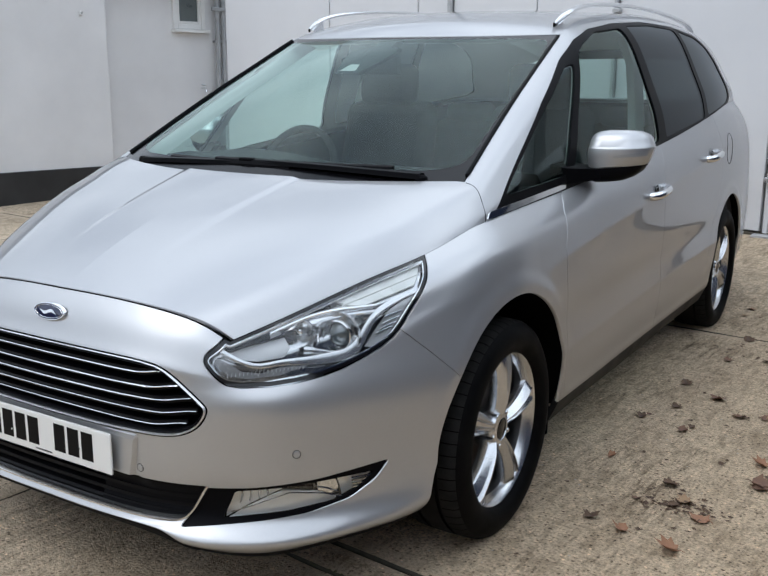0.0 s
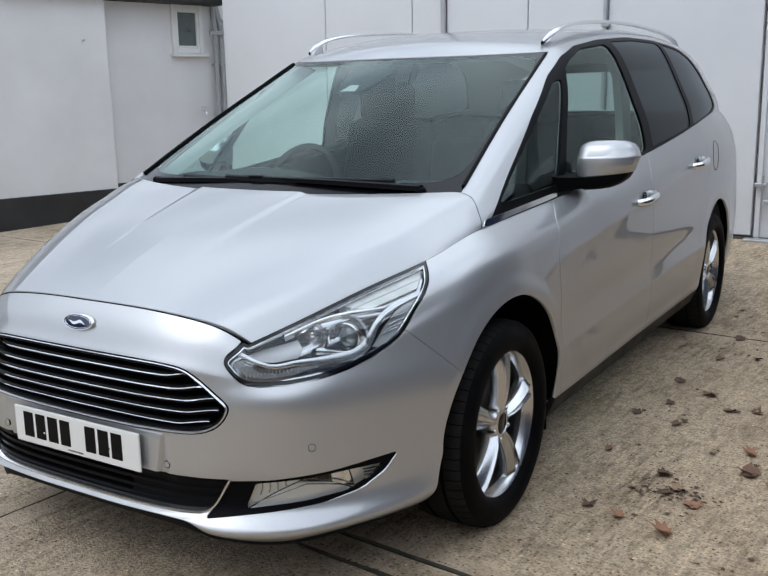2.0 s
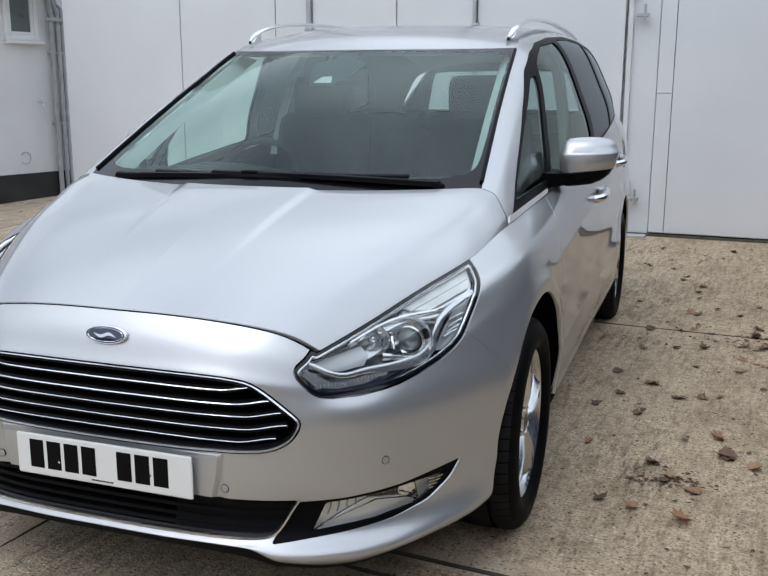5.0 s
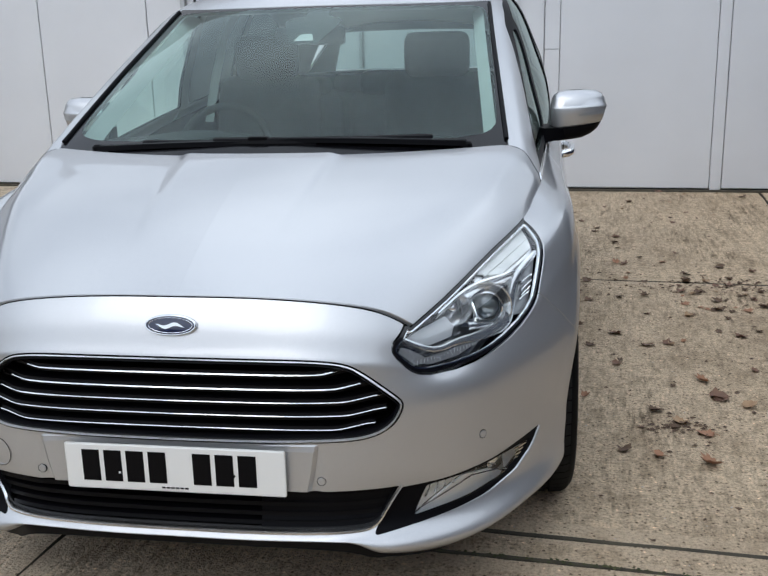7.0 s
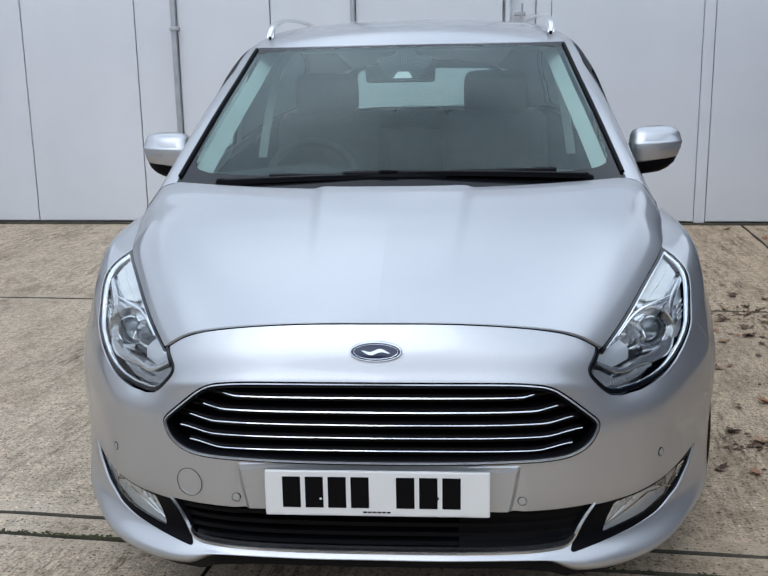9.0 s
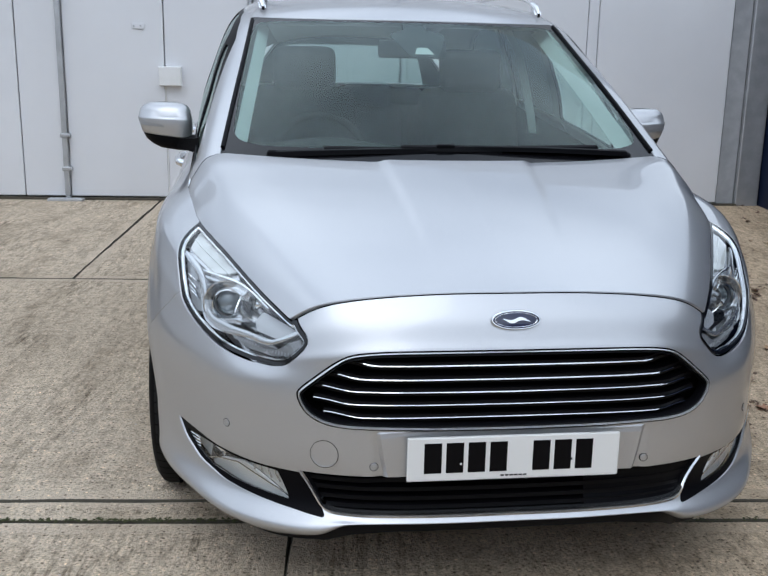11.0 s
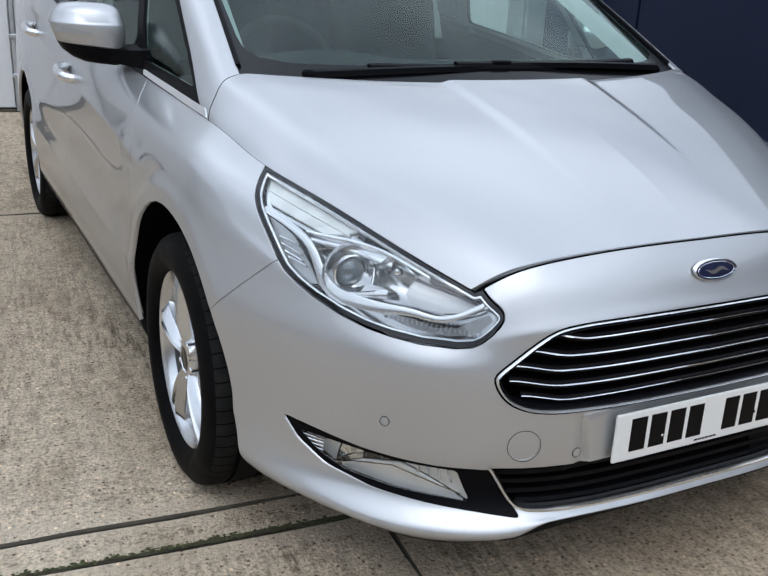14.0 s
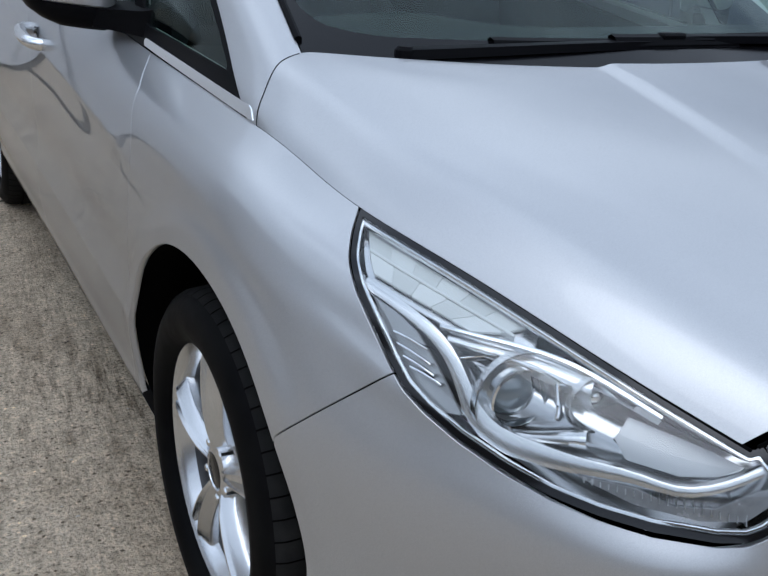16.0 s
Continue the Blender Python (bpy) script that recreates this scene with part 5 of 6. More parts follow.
    plate("turn_lens", [(.94, .668), (.836, .666), (.772, .654), (.706, .660), (.647, .687), (.622, .694), (.610, .682), (.657, .652), (.727, .643), (.833, .648)], .015, LAMP_SMOKE, "grey ribbed indicator lens")
    for k in range(20):
        a = .655 + .014 * k
        ribbon("indicator_rib", [(a, .648 + .0007 * k), (a + .001, .652 + .0007 * k), (a + .002, .657 + .0005 * k)], .0022, LAMP_GREY, 0.0145, "", 0.0008, 6)
    plate("inner_reflector", [(.86, .752), (.80, .742), (.72, .728), (.668, .716), (.705, .698), (.765, .686), (.86, .692), (.88, .72)], .046, LAMP_SOFT)
    return head


def lamp_edge(p):
    """Distance to the lamp's outline, its upper edge on the bonnet line included."""
    d = sdf(fq(p), HEAD)
    L = J_LINE[iu[1] - 6:iu[2]:2]
    e = np.full(len(p), 1e9)
    for a, b in zip(L, L[1:]):
        v, w = b - a, p - a
        t = np.clip((w @ v) / (v @ v), 0, 1)
        e = np.minimum(e, np.linalg.norm(w - t[:, None] * v, axis=1))
    return np.maximum(d, -e)


build_lamp(lambda q: q, 1)
build_lamp(mirrored, -1)

# fog lamps
fogskin = cut(low, inside_of(FOG, -0.002, fx))
for s, flip in ((1, lambda q: q), (-1, mirrored)):
    fog = skin("fog_lamp", flip(fogskin), GLOSS_BLACK, car, "clear fog lamp in a black surround", 0.0, -0.030)
    FL = rounded([(.806, .374), (.738, .371), (.652, .364), (.565, .359), (.535, .291), (.592, .295), (.667, .299), (.740, .309), (.779, .335)], 0.006)

    def fog_piece(name, poly, depth, material, thick=0.01):
        return skin(name, flip(cut(low, inside_of(poly, 0.0, fx))), material, fog, "", thick, -depth)
    skin("fog_surround", flip(cut(fogskin, outside(FL, 0.0, fx))), FRAME_BLACK, fog, "black surround", 0.012, -0.006)
    fog_piece("fog_lens", FL, .0095, LENS, 0.004)
    fog_piece("lower_reflector", [(.755, .308), (.717, .330), (.660, .343), (.54, .289), (.60, .292), (.67, .296), (.74, .305)], .024, FOG_SILVER)
    fog_piece("inner_reflector", [(.657, .346), (.664, .366), (.56, .362), (.536, .290)], .028, FOG_SILVER)
    fog_piece("middle_reflector", [(.715, .332), (.719, .369), (.666, .366), (.662, .346)], .030, LAMP_SOFT)
    fog_piece("bright_facet", [(.754, .313), (.747, .373), (.721, .371), (.718, .332)], .027, CHROME)
    fog_piece("outer_reflector", [(.815, .378), (.750, .374), (.757, .313), (.785, .334)], .028, FOG_SILVER)
    part("bright_edge", tube_bm([(s * x, nose_y(x, z) + .020, z) for x, z in ((.754, .310), (.717, .331), (.660, .345), (.62, .329), (.58, .312), (.543, .298))], .0018, 6), CHROME, fog, "", True)
    for k in range(5):
        z = .327 + .009 * k
        part("flute", tube_bm([(s * x, nose_y(x, z) + .020, z) for x in (.761, .769 + .005 * k, .776 + .007 * k)], .0022, 6), CHROME, fog, "", True)
    for k in range(4):
        x = .565 + .017 * k
        part("flute", tube_bm([(s * (x - .010 + .004 * k), nose_y(x, .34) + .026, .318 + .007 * k), (s * x, nose_y(x, .34) + .024, .340), (s * (x + .004), nose_y(x, .358) + .024, .360)], .0024, 6), LAMP_SILVER, fog, "", True)

# parking sensors and tow-eye cover
for x, z in ((.335, .403), (-.335, .403), (.686, .455), (-.686, .455)):
    y = nose_y(x, z)
    dirn = Vector((0, -1, 0)) if abs(x) < .5 else Vector((math.copysign(.72, x), -.70, 0.05)).normalized()
    b = lathe_bm([(-0.004, .0098), (0.0018, .0098), (0.0022, .0092), (0.0004, .0086), (0.0020, .0080), (0.0024, .0066), (0.0026, .001)], 20)
    bmesh.ops.transform(b, matrix=Matrix.Translation((x, y, z)) @ dirn.to_track_quat("X", "Z").to_matrix().to_4x4(), verts=b.verts)
    sensor = part("parking_sensor", b, PAINT, car, "", True)
    b = lathe_bm([(-0.004, .0108), (0.0016, .0108), (0.0019, .0104), (0.0016, .0099), (-0.004, .0099)], 24)
    bmesh.ops.transform(b, matrix=Matrix.Translation((x, y, z)) @ dirn.to_track_quat("X", "Z").to_matrix().to_4x4(), verts=b.verts)
    part("sensor_ring", b, CAVITY, sensor, "", True)
b = lathe_bm([(-0.003, .034), (0.0004, .034), (0.0004, .032), (-0.002, .0315)], 36)
bmesh.ops.transform(b, matrix=Matrix.Translation((-.452, nose_y(.452, .43), .43)) @ Vector((-.32, -.94, 0)).to_track_quat("X", "Z").to_matrix().to_4x4(), verts=b.verts)
cover = part("tow_eye_cover", b, PAINT, car, "", True)
# dark ring paints the shade in the cover's gap
ring_at = Matrix.Translation((-.452, nose_y(.452, .43), .43)) @ Vector((-.32, -.94, 0)).to_track_quat("X", "Z").to_matrix().to_4x4()
part("cover_gap_shade", tube_bm([ring_at @ Vector((.0006, .0345 * math.cos(2 * math.pi * k / 40), .0345 * math.sin(2 * math.pi * k / 40))) for k in range(41)], .0006, 6), CAVITY, cover, "", True)


# door mirrors
def build_mirror(s):
    def ring(x, y0, y1, grow=0.0):
        """The shell's outline seen from above, at one height."""
        return x, y0 - grow, y1 + grow

    def layer(z, x0, x1, y0, y1, n=32):
        out = []
        for k in range(n + 1):
            a = 2 * math.pi * k / n
            c, q = math.cos(a), math.sin(a)
            ex = 0.42 if c < 0 else 0.6
            x = (x0 + x1) / 2 + (x1 - x0) / 2 * math.copysign(abs(c) ** ex, c)
            y = (y0 + y1) / 2 + (y1 - y0) / 2 * math.copysign(abs(q) ** 0.5, q) + 0.055 * max(0, (x - 0.93) / 0.14) ** 2
            out.append((s * x, y, z + 0.012 * (x - 0.97) / 0.1 * (1 if z < 1.1 else 0.2)))
        return out
    cap = part("mirror_cap", strip_bm([layer(*q) for q in ((1.056, .872, 1.050, 1.640, 1.735), (1.060, .866, 1.056, 1.634, 1.74), (1.09, .863, 1.066, 1.626, 1.745), (1.118, .863, 1.072, 1.622, 1.748), (1.124, .865, 1.072, 1.624, 1.748), (1.128, .866, 1.069, 1.630, 1.747),
                                        (1.150, .869, 1.063, 1.637, 1.745), (1.166, .876, 1.052, 1.648, 1.740), (1.177, .893, 1.030, 1.664, 1.730), (1.182, .925, .99, 1.685, 1.715))]), PAINT, DOORS[s], "silver mirror cap", True)
    part("mirror_base", strip_bm([layer(*q) for q in ((1.055, .868, 1.052, 1.637, 1.74), (1.035, .868, 1.040, 1.640, 1.74), (1.018, .872, 1.015, 1.65, 1.735), (1.008, .885, .985, 1.665, 1.725), (1.006, .92, .94, 1.68, 1.70))]), FRAME_BLACK, cap, "black mirror underside", True)
    part("mirror_arm", strip_bm([[(s * x, y0, z0), (s * x, y1, z0 + .004), (s * x, y1, z1), (s * x, y0, z1 - .006), (s * x, y0, z0)] for x, y0, y1, z0, z1 in ((.80, 1.47, 1.60, 1.005, 1.075), (.845, 1.52, 1.66, 1.004, 1.062), (.89, 1.62, 1.72, 1.006, 1.055), (.92, 1.645, 1.72, 1.010, 1.05))]), FRAME_BLACK, cap, "black mirror arm", True)
    ind = [p for p in layer(1.094, .863, 1.0675, 1.6245, 1.746) if p[1] < 1.70 and abs(p[0]) > .955]
    part("side_indicator", strip_bm([[(p[0], p[1] - 0.002, p[2] + dz * (0.5 + 0.5 * (abs(p[0]) - .955) / .1)) for dz in (-.007, 0, .007)] for p in ind]), LAMP_GREY, cap, "clear indicator strip", True)


for s in (1, -1):
    build_mirror(s)
    for key, y, z in ((s, 2.31, .902), ((s, "r"), 3.24, .985)):
        x = float(np.interp(y, LOW_GRID[:, 75, 1][150:380], LOW_GRID[:, 75, 0][150:380]))
        pts = [(s * (x - .02), y - .10, z - .012), (s * (x + .018), y - .085, z - .008), (s * (x + .034), y - .04, z), (s * (x + .034), y + .03, z + .008), (s * (x + .02), y + .07, z + .012), (s * (x - .02), y + .085, z + .012)]
        # flat black disc paints the dark of the hollow behind the handle
        part("handle_hollow_shade", lathe_bm([(0, .030), (.0015, .028), (.0015, .001)], 20), GLOSS_BLACK, DOORS[key]).matrix_basis = pose(s * (x + .001), y - .02, z, 0, 0, 0 if s > 0 else 180)
        part("door_handle", tube_bm([tuple(p) for p in curve(pts, 16)], [.013] + [.017] * 14 + [.013], 10), SATIN, DOORS[key], "bright door handle", True)
    rail = curve([(s * .585, 1.985, 1.553), (s * .592, 2.05, 1.588), (s * .594, 2.15, 1.619), (s * .59, 2.4, 1.652), (s * .585, 2.9, 1.678), (s * .58, 3.4, 1.678), (s * .575, 3.8, 1.662), (s * .565, 4.1, 1.628), (s * .56, 4.2, 1.588)], 60)
    section = [(.017, -.004), (.0175, .003), (.012, .009), (0, .011), (-.012, .009), (-.0175, .003), (-.017, -.004), (0, -.006), (.017, -.004)]
    bm = strip_bm([[(p[0] + w * min(1, .35 + 6 * u, .35 + 6 * (1 - u)), p[1], p[2] + h) for w, h in section] for p, u in zip(rail, np.linspace(0, 1, 60))])
    part("rail_foot", strip_bm([[(x + s * .014, y, z - .004), (x - s * .014, y, z - .004), (x - s * .014, y, z - .05), (x + s * .014, y, z - .05)] for x, y, z in rail[1:7]]), SATIN, car, "", True)
    part("roof_rail", bm, SATIN, car, "satin silver roof rail", True)

# filler flap outline on one rear quarter: a dark tube paints its gap's shade
K = LOW_GRID[300:].reshape(-1, 3)
loop = []
for k in range(41):
    y, z = 3.70 + .078 * math.cos(2 * math.pi * k / 40), .992 + .080 * math.sin(2 * math.pi * k / 40)
    d = (K[:, 1] - y) ** 2 + (K[:, 2] - z) ** 2
    i = np.argsort(d)[:4]
    w = 1 / (d[i] + 1e-7)
    loop.append((float((K[i, 0] * w).sum() / w.sum()) + .0002, y, z))
part("filler_flap", tube_bm(loop, .0016, 6), CAVITY, car, "round filler flap outline", True)

# wipers
def wiper_at(x):
    return .828 + .16 * (abs(x) / .73) ** 2.2


for pivot, tip, b0, b1, lift in ((-.56, .06, -.40, .16, .0), (.60, -.02, .50, -.16, .008)):
    ts = np.linspace(0, 1, 18)
    arm = [(pivot + (tip - pivot) * t, t) for t in ts]
    rows = []
    for x, t in arm:
        y, z, w, h = wiper_at(x) + .012 + .034 * t, 1.056 + .020 * t + .006 * math.sin(math.pi * t) + lift, .019 - .010 * t, .011 - .004 * t
        rows.append([(x, y - w, z - .008), (x, y - w * .8, z + h * .7), (x, y, z + h), (x, y + w * .8, z + h * .8), (x, y + w, z - .006), (x, y - w, z - .008)])
    w = part("wiper", strip_bm(rows), FRAME_BLACK, car, "black wiper with its arm", True)
    part("blade", strip_bm([[(x, wiper_at(x) + .026, 1.066 + lift), (x, wiper_at(x) + .034, 1.080 + lift), (x, wiper_at(x) + .046, 1.084 + lift), (x, wiper_at(x) + .054, 1.080 + lift), (x, wiper_at(x) + .050, 1.070 + lift)] for x in np.linspace(b0, b1, 22)]), FRAME_BLACK, w, "", True)
    part("blade_clip", box_bm((tip - .03, wiper_at(tip) + .030, 1.074 + lift), (tip + .03, wiper_at(tip) + .054, 1.087 + lift), .004, 1), FRAME_BLACK, w)
    part("pivot_cap", lathe_bm([(0, .020), (.016, .018), (.022, .012), (.022, .001)], 16), FRAME_BLACK, w).matrix_basis = pose(pivot, wiper_at(pivot) + .012, 1.046, 0, -90, 0)
part("scuttle", strip_bm([[(x, .80 + .165 * (abs(x) / .73) ** 2.2 + d, z) for d, z in ((-.03, 1.02), (.01, 1.040), (.04, 1.047), (.07, 1.058))] for x in np.linspace(-.70, .70, 41)]), TRIM, car, "", True)

# cabin
dash = [[(x, y, z) for y, z in ((.95, 1.02), (1.10, 1.045), (1.30, 1.05), (1.45, 1.03), (1.52, .98), (1.50, .80), (1.45, .55))] for x in np.linspace(-.74, .74, 31)]
for r in dash:
    for i, (x, y, z) in enumerate(r):
        hump = .03 * math.exp(-((x + .36) / .2) ** 2) if i in (2, 3) else 0
        r[i] = (x, y + .05 * (abs(x) / .74) ** 2, z + hump)
part("dashboard", strip_bm(dash), DASH, car, "dark grey dashboard", True)
part("steering_wheel", lathe_bm([(.015 * math.cos(t), .180 + .015 * math.sin(t)) for t in [2 * math.pi * k / 10 for k in range(10)]], 40, closed=True), DASH, car, "dark steering wheel", True).matrix_basis = pose(-.37, 1.60, .975, 0, 0, 0) @ pose(0, 0, 0, -22, 0, 0) @ pose(0, 0, 0, 0, 0, 90)


def seat_bm(x, y, w, back_h):
    bm = box_bm((x - w / 2, y, .50), (x + w / 2, y + .52, .68), .05, 3)
    b = box_bm((x - w / 2, y + .46, .62), (x + w / 2, y + .60, back_h), .06, 3)
    for v in b.verts:
        v.co.y += (v.co.z - .62) * .22
        v.co.x = x + (v.co.x - x) * (1 - .18 * max(0, v.co.z - .9))
    me = bpy.data.meshes.new("t")
    b.to_mesh(me)
    b.free()
    bm.from_mesh(me)
    bpy.data.meshes.remove(me)
    return bm


for x, y, w, h, hr in ((-.40, 1.75, .50, 1.24, 1.415), (.38, 1.75, .50, 1.24, 1.415), (-.46, 2.75, .44, 1.12, 1.215), (0, 2.75, .42, 1.12, 1.235), (.46, 2.75, .44, 1.12, 1.215), (-.32, 3.6, .46, 1.10, 1.20), (.32, 3.6, .46, 1.10, 1.20)):
    st = part("seat", seat_bm(x, y, w, h), CLOTH, car, "dark cloth seat", True)
    part("headrest", box_bm((x - .145, y + .57, h - .02), (x + .145, y + .69, hr), .045, 3), CLOTH, st, "", True)


def glass_y(z):
    v = np.linspace(0, 1, 200)
    return float(np.interp(z, 1.035 + 0.470 * v + 0.035 * np.sin(np.pi * v), 0.80 + 0.945 * v))


half = [(.042, 1.492), (.045, 1.470), (.092, 1.458), (.106, 1.446), (.090, 1.420), (.056, 1.374), (.048, 1.366)]
hb = strip_bm([[(-x * .9, glass_y(z) + .065, z), (-x, glass_y(z) + .012, z), (0, glass_y(z) + .008, z), (x, glass_y(z) + .012, z), (x * .9, glass_y(z) + .065, z)] for x, z in half])
housing = part("camera_housing", hb, GRILLE_BLACK, windscreen, "dark sensor housing behind the glass")
part("camera_window", strip_bm([[(-x, glass_y(z) + .003, z), (x, glass_y(z) + .003, z)] for x, z in ((.020, 1.400), (.036, 1.376))]), PALE_TRIM, housing, "pale camera window")
part("interior_mirror", box_bm((-.150, 1.60, 1.362), (.115, 1.63, 1.43), .012, 2), DASH, windscreen, "", True)
for s in (1, -1):
    part("belt_pillar", strip_bm([[(s * (x - .042), y, z), (s * (x - .004), y - .012, z), (s * x, y, z), (s * x, y + .10, z)] for x, y, z in ((.775, 2.55, 1.02), (.76, 2.565, 1.12), (.74, 2.60, 1.25), (.705, 2.65, 1.42), (.645, 2.68, 1.53))]), PALE_TRIM, car, "pale centre pillar lining", True)
# ---- fittings on the back wall ----
def at_wall(x, z, d=0.0):
    return WALL @ Matrix.Translation((x, -d, z))


def wall_post(x, w, label):
    t = thing("drop_bolt_post", label, "post", at_wall(x, 0))
    part("bar", box_bm((-w / 2, -0.045, 0.10), (w / 2, -0.002, 4.6), 0.006, 2), GALV, t)
    if w > 0.04:
        part("foot_plate", box_bm((-0.17, -0.11, 0.075), (0.15, 0.0, 0.112), 0.006, 1), GALV, t)
    for z in (0.36, 0.66, 1.9):
        part("clamp", box_bm((-w / 2 - 0.012, -0.06, z), (w / 2 + 0.03, -0.004, z + 0.035), 0.006, 1), GALV, t)
        part("bolt", tube_bm([(w / 2 + 0.022, -0.075, z + 0.018), (w / 2 + 0.022, -0.03, z + 0.018)], 0.011, 8), GALV, t)
    return t


wall_post(-2.385, 0.045, "grey galvanised locking bar on the white doors")
wall_post(-0.70, 0.03, "slim grey locking bar on the white doors")
hinge_post = thing("hinge_post", "white metal post with large steel hinges", "post", at_wall(0.765, 0))
part("angle", box_bm((-0.10, -0.004, 0.04), (-0.06, 0.028, 4.6), 0.004, 1), DOOR_WHITE, hinge_post)
part("foot_plate", box_bm((-0.16, -0.13, 0.075), (0.16, 0.0, 0.11), 0.005, 1), GALV, hinge_post)
for z in (0.40, 0.54, 1.95, 2.16):
    side_x = -0.06 if z in (0.54, 2.16) else 0.02
    part("hinge", box_bm((side_x - 0.05, -0.065, z), (side_x + 0.05, -0.006, z + 0.035), 0.006, 1), GALV, hinge_post)
    part("hinge_pin", tube_bm([(side_x + 0.02, -0.055, z - 0.03), (side_x + 0.02, -0.055, z + 0.10)], 0.012, 10), GALV, hinge_post, "", True)
meter = thing("junction_box", "small white plastic box on the wall with a thin conduit", "box", at_wall(-1.42, 1.13))
part("case", box_bm((-0.10, -0.07, 0.0), (0.10, 0.0, 0.17), 0.008, 2), PVC, meter)
part("conduit", tube_bm([(-0.05, -0.004, 0.0), (-0.05, -0.004, -1.0)], 0.006, 8), PVC, meter)
hasp = thing("door_hasp", "white hasp and staple on a door leaf", "hasp", at_wall(-1.70, 1.62))
part("plate", box_bm((-0.05, -0.012, 0.0), (0.06, 0.0, 0.05), 0.003, 1), DOOR_WHITE, hasp)
for dx in (-0.03, 0.03):
    part("screw", tube_bm([(dx, -0.016, 0.025), (dx, -0.008, 0.025)], 0.008, 8), GALV, hasp)
# ---- annex window, pipes, tap ----
win = thing("window_1", "small white framed window with a dark pane", "window", LEFT @ Matrix.Translation((0.335, -0.045, 1.905)), kind="structure")
fr = bmesh.new()
for lo, hi in (((-0.23, -0.02, 0.0), (-0.17, 0.03, 0.60)), ((0.17, -0.02, 0.0), (0.23, 0.03, 0.60)), ((-0.17, -0.02, 0.0), (0.17, 0.03, 0.06)), ((-0.17, -0.02, 0.54), (0.17, 0.03, 0.60))):
    box_bm(lo, hi, 0.006, 1, fr)
part("window_frame", fr, PVC, win)
fr = bmesh.new()
for lo, hi in (((-0.17, -0.015, 0.06), (-0.135, 0.02, 0.54)), ((0.135, -0.015, 0.06), (0.17, 0.02, 0.54)), ((-0.135, -0.015, 0.06), (0.135, 0.02, 0.095)), ((-0.135, -0.015, 0.505), (0.135, 0.02, 0.54))):
    box_bm(lo, hi, 0.005, 1, fr)
part("sash", fr, PVC, win)
part("pane", box_bm((-0.135, -0.012, 0.095), (0.135, -0.004, 0.505)), FROSTED, win)
part("window_sill", box_bm((-0.27, -0.02, -0.045), (0.25, 0.08, -0.004), 0.006, 1), PVC, win)
for k, (d, r) in enumerate(((-0.06, 0.030), (-0.15, 0.026), (-0.22, 0.024))):
    p = thing("down_pipe", "grey vertical waste pipe on the annex wall", "pipe", LEFT @ Matrix.Translation((d, 0.0, 0)), group="pipes by the annex window")
    part("pipe", tube_bm([(0, 0, -0.06), (0, 0, 2.2 + 0.05 * k), (0.03 * k, -0.02, 2.35), (0.05 * k, -0.03, 2.52)], r, 12), PIPE_GREY, p, "", True)
    for z in (0.9, 1.75):
        part("bracket", box_bm((-r - 0.015, -0.05, z), (r + 0.015, r * 0.6, z + 0.03), 0.004, 1), PIPE_GREY, p)
cross = thing("pipe_strap", "short grey metal strap across the waste pipes", "strap", LEFT @ Matrix.Translation((-0.28, 0.01, 2.16)))
part("pipe", box_bm((0.0, 0.02, -0.02), (0.33, 0.045, 0.025), 0.005, 1), PIPE_GREY, cross)
tap = thing("outside_tap", "small metal garden tap on the wall", "tap", LEFT @ Matrix.Translation((0.17, -0.05, 1.18)))
part("spout", tube_bm([(0, 0, 0), (0, 0.07, 0.0), (0, 0.10, -0.02), (0, 0.105, -0.05)], 0.012, 10), SATIN, tap, "", True)
part("handle", tube_bm([(-0.035, 0.05, 0.04), (0.035, 0.05, 0.045)], 0.008, 8), SATIN, tap, "", True)

loop = thing("wire_loop", "thin grey cable loop hanging on the annex wall", "cable", LEFT @ Matrix.Translation((0.42, -0.03, 0.52)))
part("cable", tube_bm([(0.07 * math.cos(a), 0.012 + 0.006 * math.sin(3 * a), 0.07 * math.sin(a)) for a in [0.6 + 5.0 * k / 20 for k in range(21)]], 0.006, 6), PIPE_GREY, loop, "", True)
hook = thing("wall_hook", "small white plastic hook on the rendered wall", "hook", LEFT @ Matrix.Translation((1.86, 0.14, 2.02)))
part("plate", box_bm((-0.018, 0.0, -0.03), (0.018, 0.012, 0.03), 0.004, 1), PVC, hook)
part("peg", tube_bm([(0, 0.008, 0.0), (0, 0.04, -0.006), (0, 0.045, 0.015)], 0.008, 8), GALV, hook, "", True)

# ---- fittings on the navy wall ----
door_e = thing("door_20", "navy painted door with a pale framed window", "door", RIGHT @ Matrix.Translation((1.40, -0.03, 0.0)), kind="structure")
part("leaf", box_bm((0.08, 0.0, 0.02), (1.75, 0.03, 2.45), 0.01, 2), NAVY, door_e)
fr = bmesh.new()
for lo, hi in (((0.13, -0.02, 1.24), (0.165, 0.012, 2.04)), ((1.2, -0.02, 1.24), (1.235, 0.012, 2.04)), ((0.165, -0.02, 1.24), (1.2, 0.012, 1.275)), ((0.165, -0.02, 2.005), (1.2, 0.012, 2.04))):
    box_bm(lo, hi, 0.005, 1, fr)
part("window_frame", fr, PVC, door_e)
part("pane", box_bm((0.165, -0.008, 1.275), (1.2, -0.002, 2.005)), DARK_PANE, door_e)
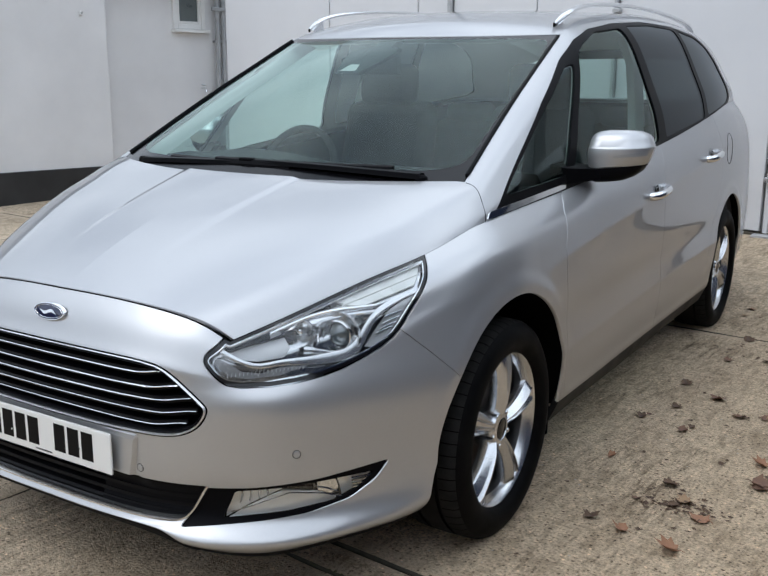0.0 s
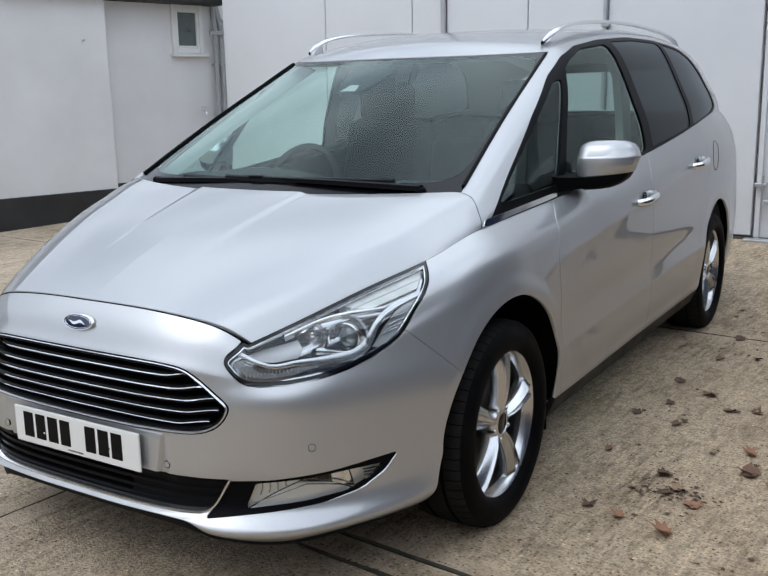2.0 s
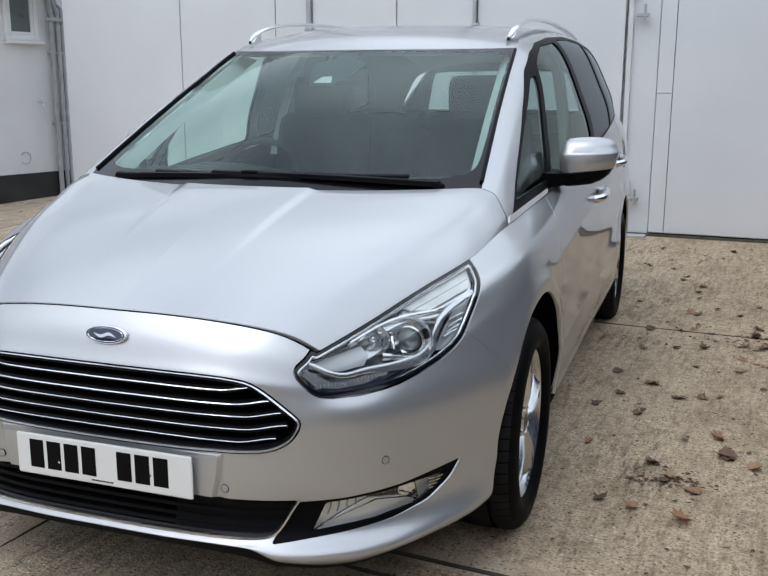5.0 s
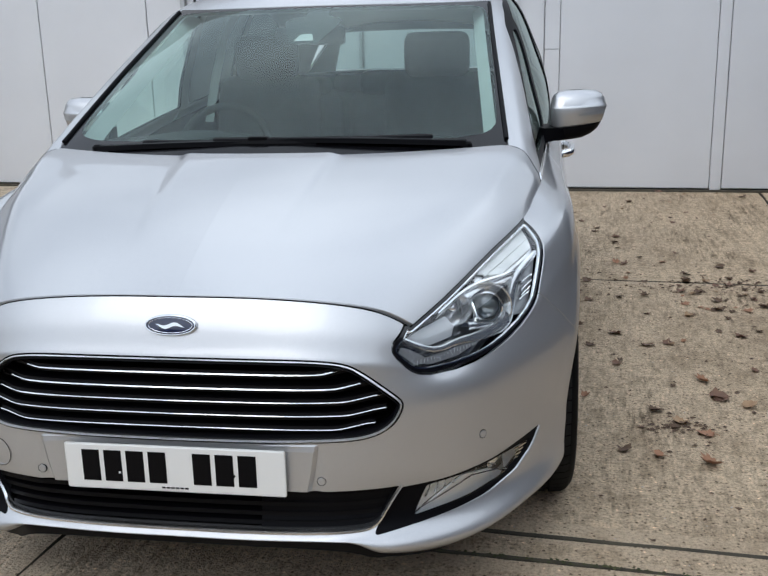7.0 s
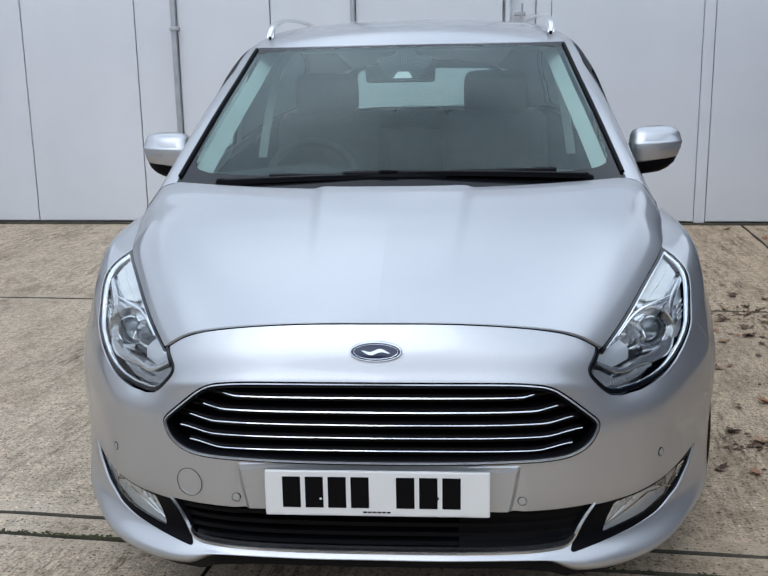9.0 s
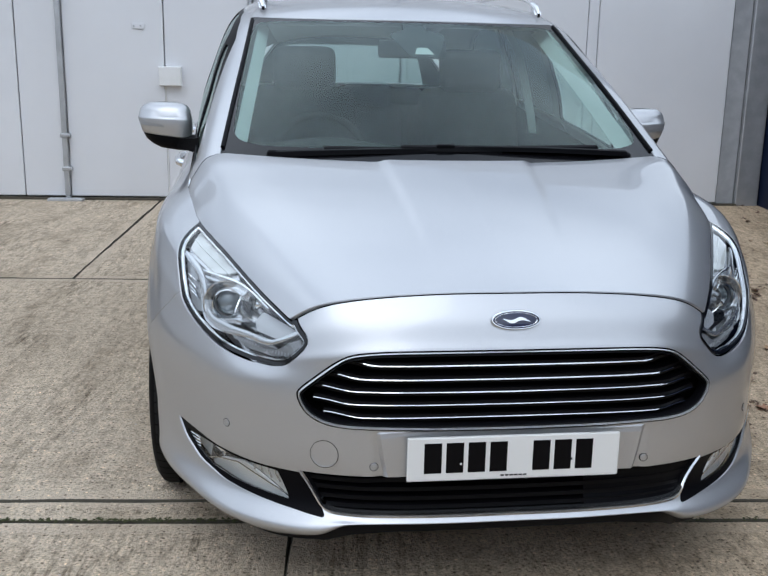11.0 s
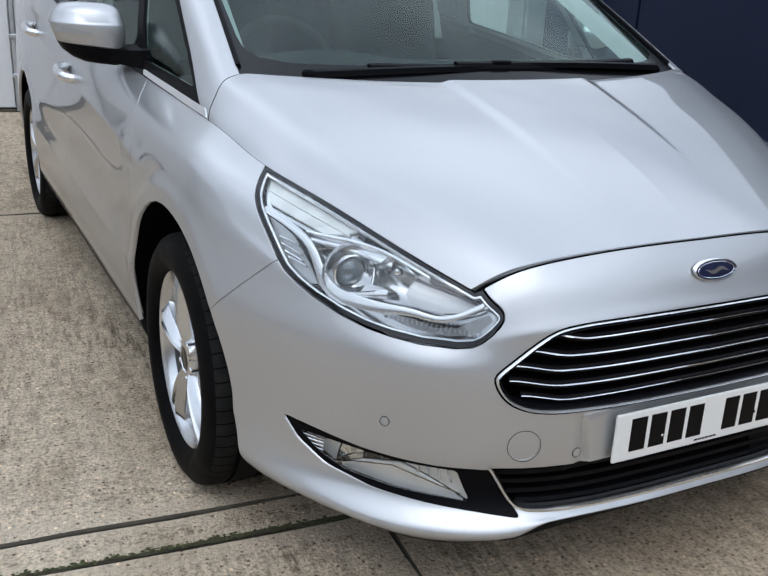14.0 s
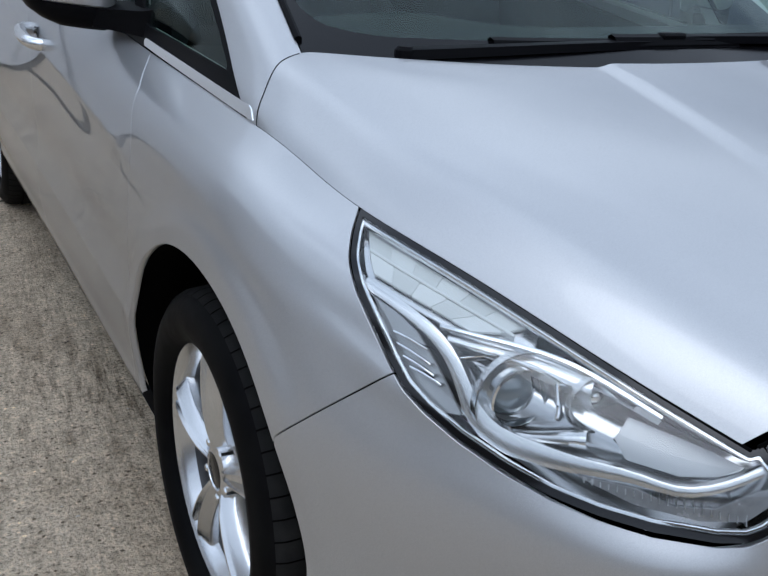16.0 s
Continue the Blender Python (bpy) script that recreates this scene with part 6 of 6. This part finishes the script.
part("jamb", box_bm((0.0, -0.012, 0.0), (0.07, 0.03, 2.5), 0.006, 1), NAVY, door_e)
lockbox = thing("lock_box", "small navy metal lock box on the wall", "box", RIGHT @ Matrix.Translation((3.37, -0.07, 0.575)))
part("case", box_bm((-0.10, 0.0, 0.0), (0.10, 0.07, 0.17), 0.008, 2), NAVY, lockbox)
part("keeper", box_bm((-0.10, -0.012, 0.12), (0.02, 0.0, 0.15), 0.004, 1), GALV, lockbox)

# ---- fallen leaves ----
LEAF_MATS = []
for n, (c0, c1) in enumerate((((0.26, 0.125, 0.065), (0.36, 0.19, 0.11)), ((0.13, 0.07, 0.045), (0.20, 0.11, 0.07)), ((0.085, 0.05, 0.032), (0.14, 0.085, 0.05)), ((0.28, 0.17, 0.09), (0.36, 0.24, 0.14)))):
    LEAF_MATS.append(worn("dry_leaf_%s" % "abcd"[n], c0, c1, 0.75, 30.0, 160.0, 0.5))


def leaf_mesh(seed, material):
    """A curled, lobed dry leaf about 8 cm across."""
    rng = random.Random(seed)
    tips = [(-2.3, 0.55), (-1.55, 0.85), (-0.72, 0.92), (0.0, 1.05), (0.72, 0.92), (1.55, 0.85), (2.3, 0.55)]
    rim = []
    for i, (a, r) in enumerate(tips):
        rim.append((a, r * rng.uniform(0.8, 1.1)))
        if i < len(tips) - 1:
            rim.append(((a + tips[i + 1][0]) / 2, r * rng.uniform(0.58, 0.86)))
    rim.append((math.pi, 0.25))
    curl, fold, roll = rng.uniform(0.1, 0.9), rng.uniform(0.4, 1.6), rng.uniform(-0.8, 0.8)
    bm = bmesh.new()

    def lift(x, y):
        return 0.003 + 0.062 * (curl * (x * x + 0.6 * y * y) + fold * 0.5 * abs(y) * (0.6 + 0.5 * math.sin(3 * x + seed)) + roll * 0.3 * x * y) * 0.6
    rings = []
    for f in (0.25, 0.6, 1.0):
        ring = []
        for a, r in rim:
            x, y = r * f * math.cos(a), r * f * math.sin(a)
            ring.append(bm.verts.new((x * 0.045, y * 0.045, max(0.002, lift(x, y) + rng.uniform(-0.0015, 0.0015)))))
        rings.append(ring)
    c = bm.verts.new((0, 0, 0.003))
    m = len(rim)
    for k in range(m):
        j = (k + 1) % m
        bm.faces.new((c, rings[0][k], rings[0][j]))
        for a, b in zip(rings, rings[1:]):
            bm.faces.new((a[k], b[k], b[j], a[j]))
    tube_bm([(-0.008, 0, 0.004), (-0.02, 0.003, 0.006), (-0.03, 0.008, 0.004)], 0.0011, 5, bm)
    me = bpy.data.meshes.new("leaf")
    bm.to_mesh(me)
    bm.free()
    me.materials.append(material)
    me.polygons.foreach_set("use_smooth", [True] * len(me.polygons))
    return me


LEAVES = [leaf_mesh(k, LEAF_MATS[k % 4]) for k in range(12)]
LEAF_LABEL = ["orange-brown curled dry leaf lying on the concrete", "brown withered leaf lying on the concrete", "dark wet leaf lying on the concrete", "pale tan dry leaf lying on the concrete"]


def drop_leaf(x, y, size, k, turn):
    o = new("leaf", LEAVES[k])
    o.matrix_basis = pose(x, y, 0.001 + ground_z(x, y), 0, 0, turn) @ Matrix.Diagonal((size, size, size, 1))
    return tagged(o, LEAF_LABEL[k % 4], "leaf", "fallen leaves on the yard")


rng = random.Random(11)
for x, y, size, k in ((1.40, 1.065, 1.15, 0), (1.435, 1.31, 1.0, 4), (1.33, 1.36, .6, 2), (1.24, 1.11, .85, 8), (1.12, 1.15, .8, 2), (1.75, 1.0, .95, 4), (1.78, .86, 1.1, 1), (1.62, 1.58, 1.0, 7), (1.52, 1.68, 1.15, 1), (1.28, 1.52, .95, 6), (1.72, 1.45, .7, 3),
                      (1.02, 1.64, .6, 0), (1.0, 2.1, .8, 2), (1.75, 2.0, .7, 5), (1.86, 1.22, .8, 0), (1.98, 1.65, .9, 2), (1.22, 2.5, 1.1, 5), (1.05, 2.62, .8, 6), (1.08, 2.3, .7, 10)):
    drop_leaf(x, y, size * rng.uniform(0.9, 1.1), k, rng.uniform(0, 360))
for _ in range(255):
    y = rng.uniform(1.3, 6.9)
    x = rng.uniform(1.0, 2.4 + 0.35 * y)
    if rng.random() < 0.35:
        x, y = rng.gauss(2.1, 0.45), rng.gauss(3.2, 0.25)
    if x < 1.0:
        continue
    drop_leaf(x, y, rng.choice((0.35, 0.5, 0.6, 0.8, 0.95)), rng.choice((1, 2, 2, 5, 6, 6, 9, 10, 0, 4, 3)), rng.uniform(0, 360))
for _ in range(10):
    drop_leaf(rng.uniform(-5.5, -2.6), rng.uniform(3.5, 7.0), rng.uniform(0.4, 0.7), rng.choice((1, 2, 6)), rng.uniform(0, 360))


# crumbs of leaf, grit and moss, too small to count
def litter(name, label, spots, material, size, kind="stuff"):
    verts, faces = [], []
    g = random.Random(5)
    for x, y in spots:
        a, r = g.uniform(0, 6.28), size * g.uniform(0.4, 1.3)
        b = len(verts)
        for k in range(5):
            t = a + 2 * math.pi * k / 5
            q = r * g.uniform(0.5, 1.2)
            verts.append((x + q * math.cos(t), y + 0.6 * q * math.sin(t), ground_z(x, y) + 0.0015 + r * g.uniform(0.0, 0.35)))
        verts.append((x, y, ground_z(x, y) + 0.002 + r * g.uniform(0.3, 0.7)))
        faces += [(b + k, b + (k + 1) % 5, b + 5) for k in range(5)]
    o = link_mesh(name, verts, faces, material, None, "", False)
    return tagged(o, label, "litter", kind=kind)


g = random.Random(3)
spots = [(g.uniform(0.95, 4.2), g.uniform(0.4, 7.0)) for _ in range(500)] + [(g.gauss(1.36, .06), g.gauss(1.36, .05)) for _ in range(90)] + [(g.gauss(2.1, .5), g.gauss(3.45, .12)) for _ in range(350)]
litter("leaf_litter", "crumbled brown leaf fragments on the concrete", spots, LEAF_MATS[2], 0.011)
litter("pebbles", "pale grit scattered on the concrete", [(g.uniform(-4, 4.2), g.uniform(-1.2, 6.5)) for _ in range(1600)], worn("pale_grit", (0.42, 0.38, 0.32), (0.55, 0.5, 0.43), 0.8, 30.0), 0.0045)
sl = math.tan(radians(SKEW))
moss = [(x, 0.485 + sl * x + g.gauss(0, .006) + .002) for x in [g.uniform(-3.2, -0.35) for _ in range(1500)]] + [(x, .485 + sl * x + g.gauss(0, .006)) for x in [g.uniform(.5, 2.6) for _ in range(260)]]
litter("joint_moss", "dark green moss along a slab joint", moss, MOSS, 0.0065)
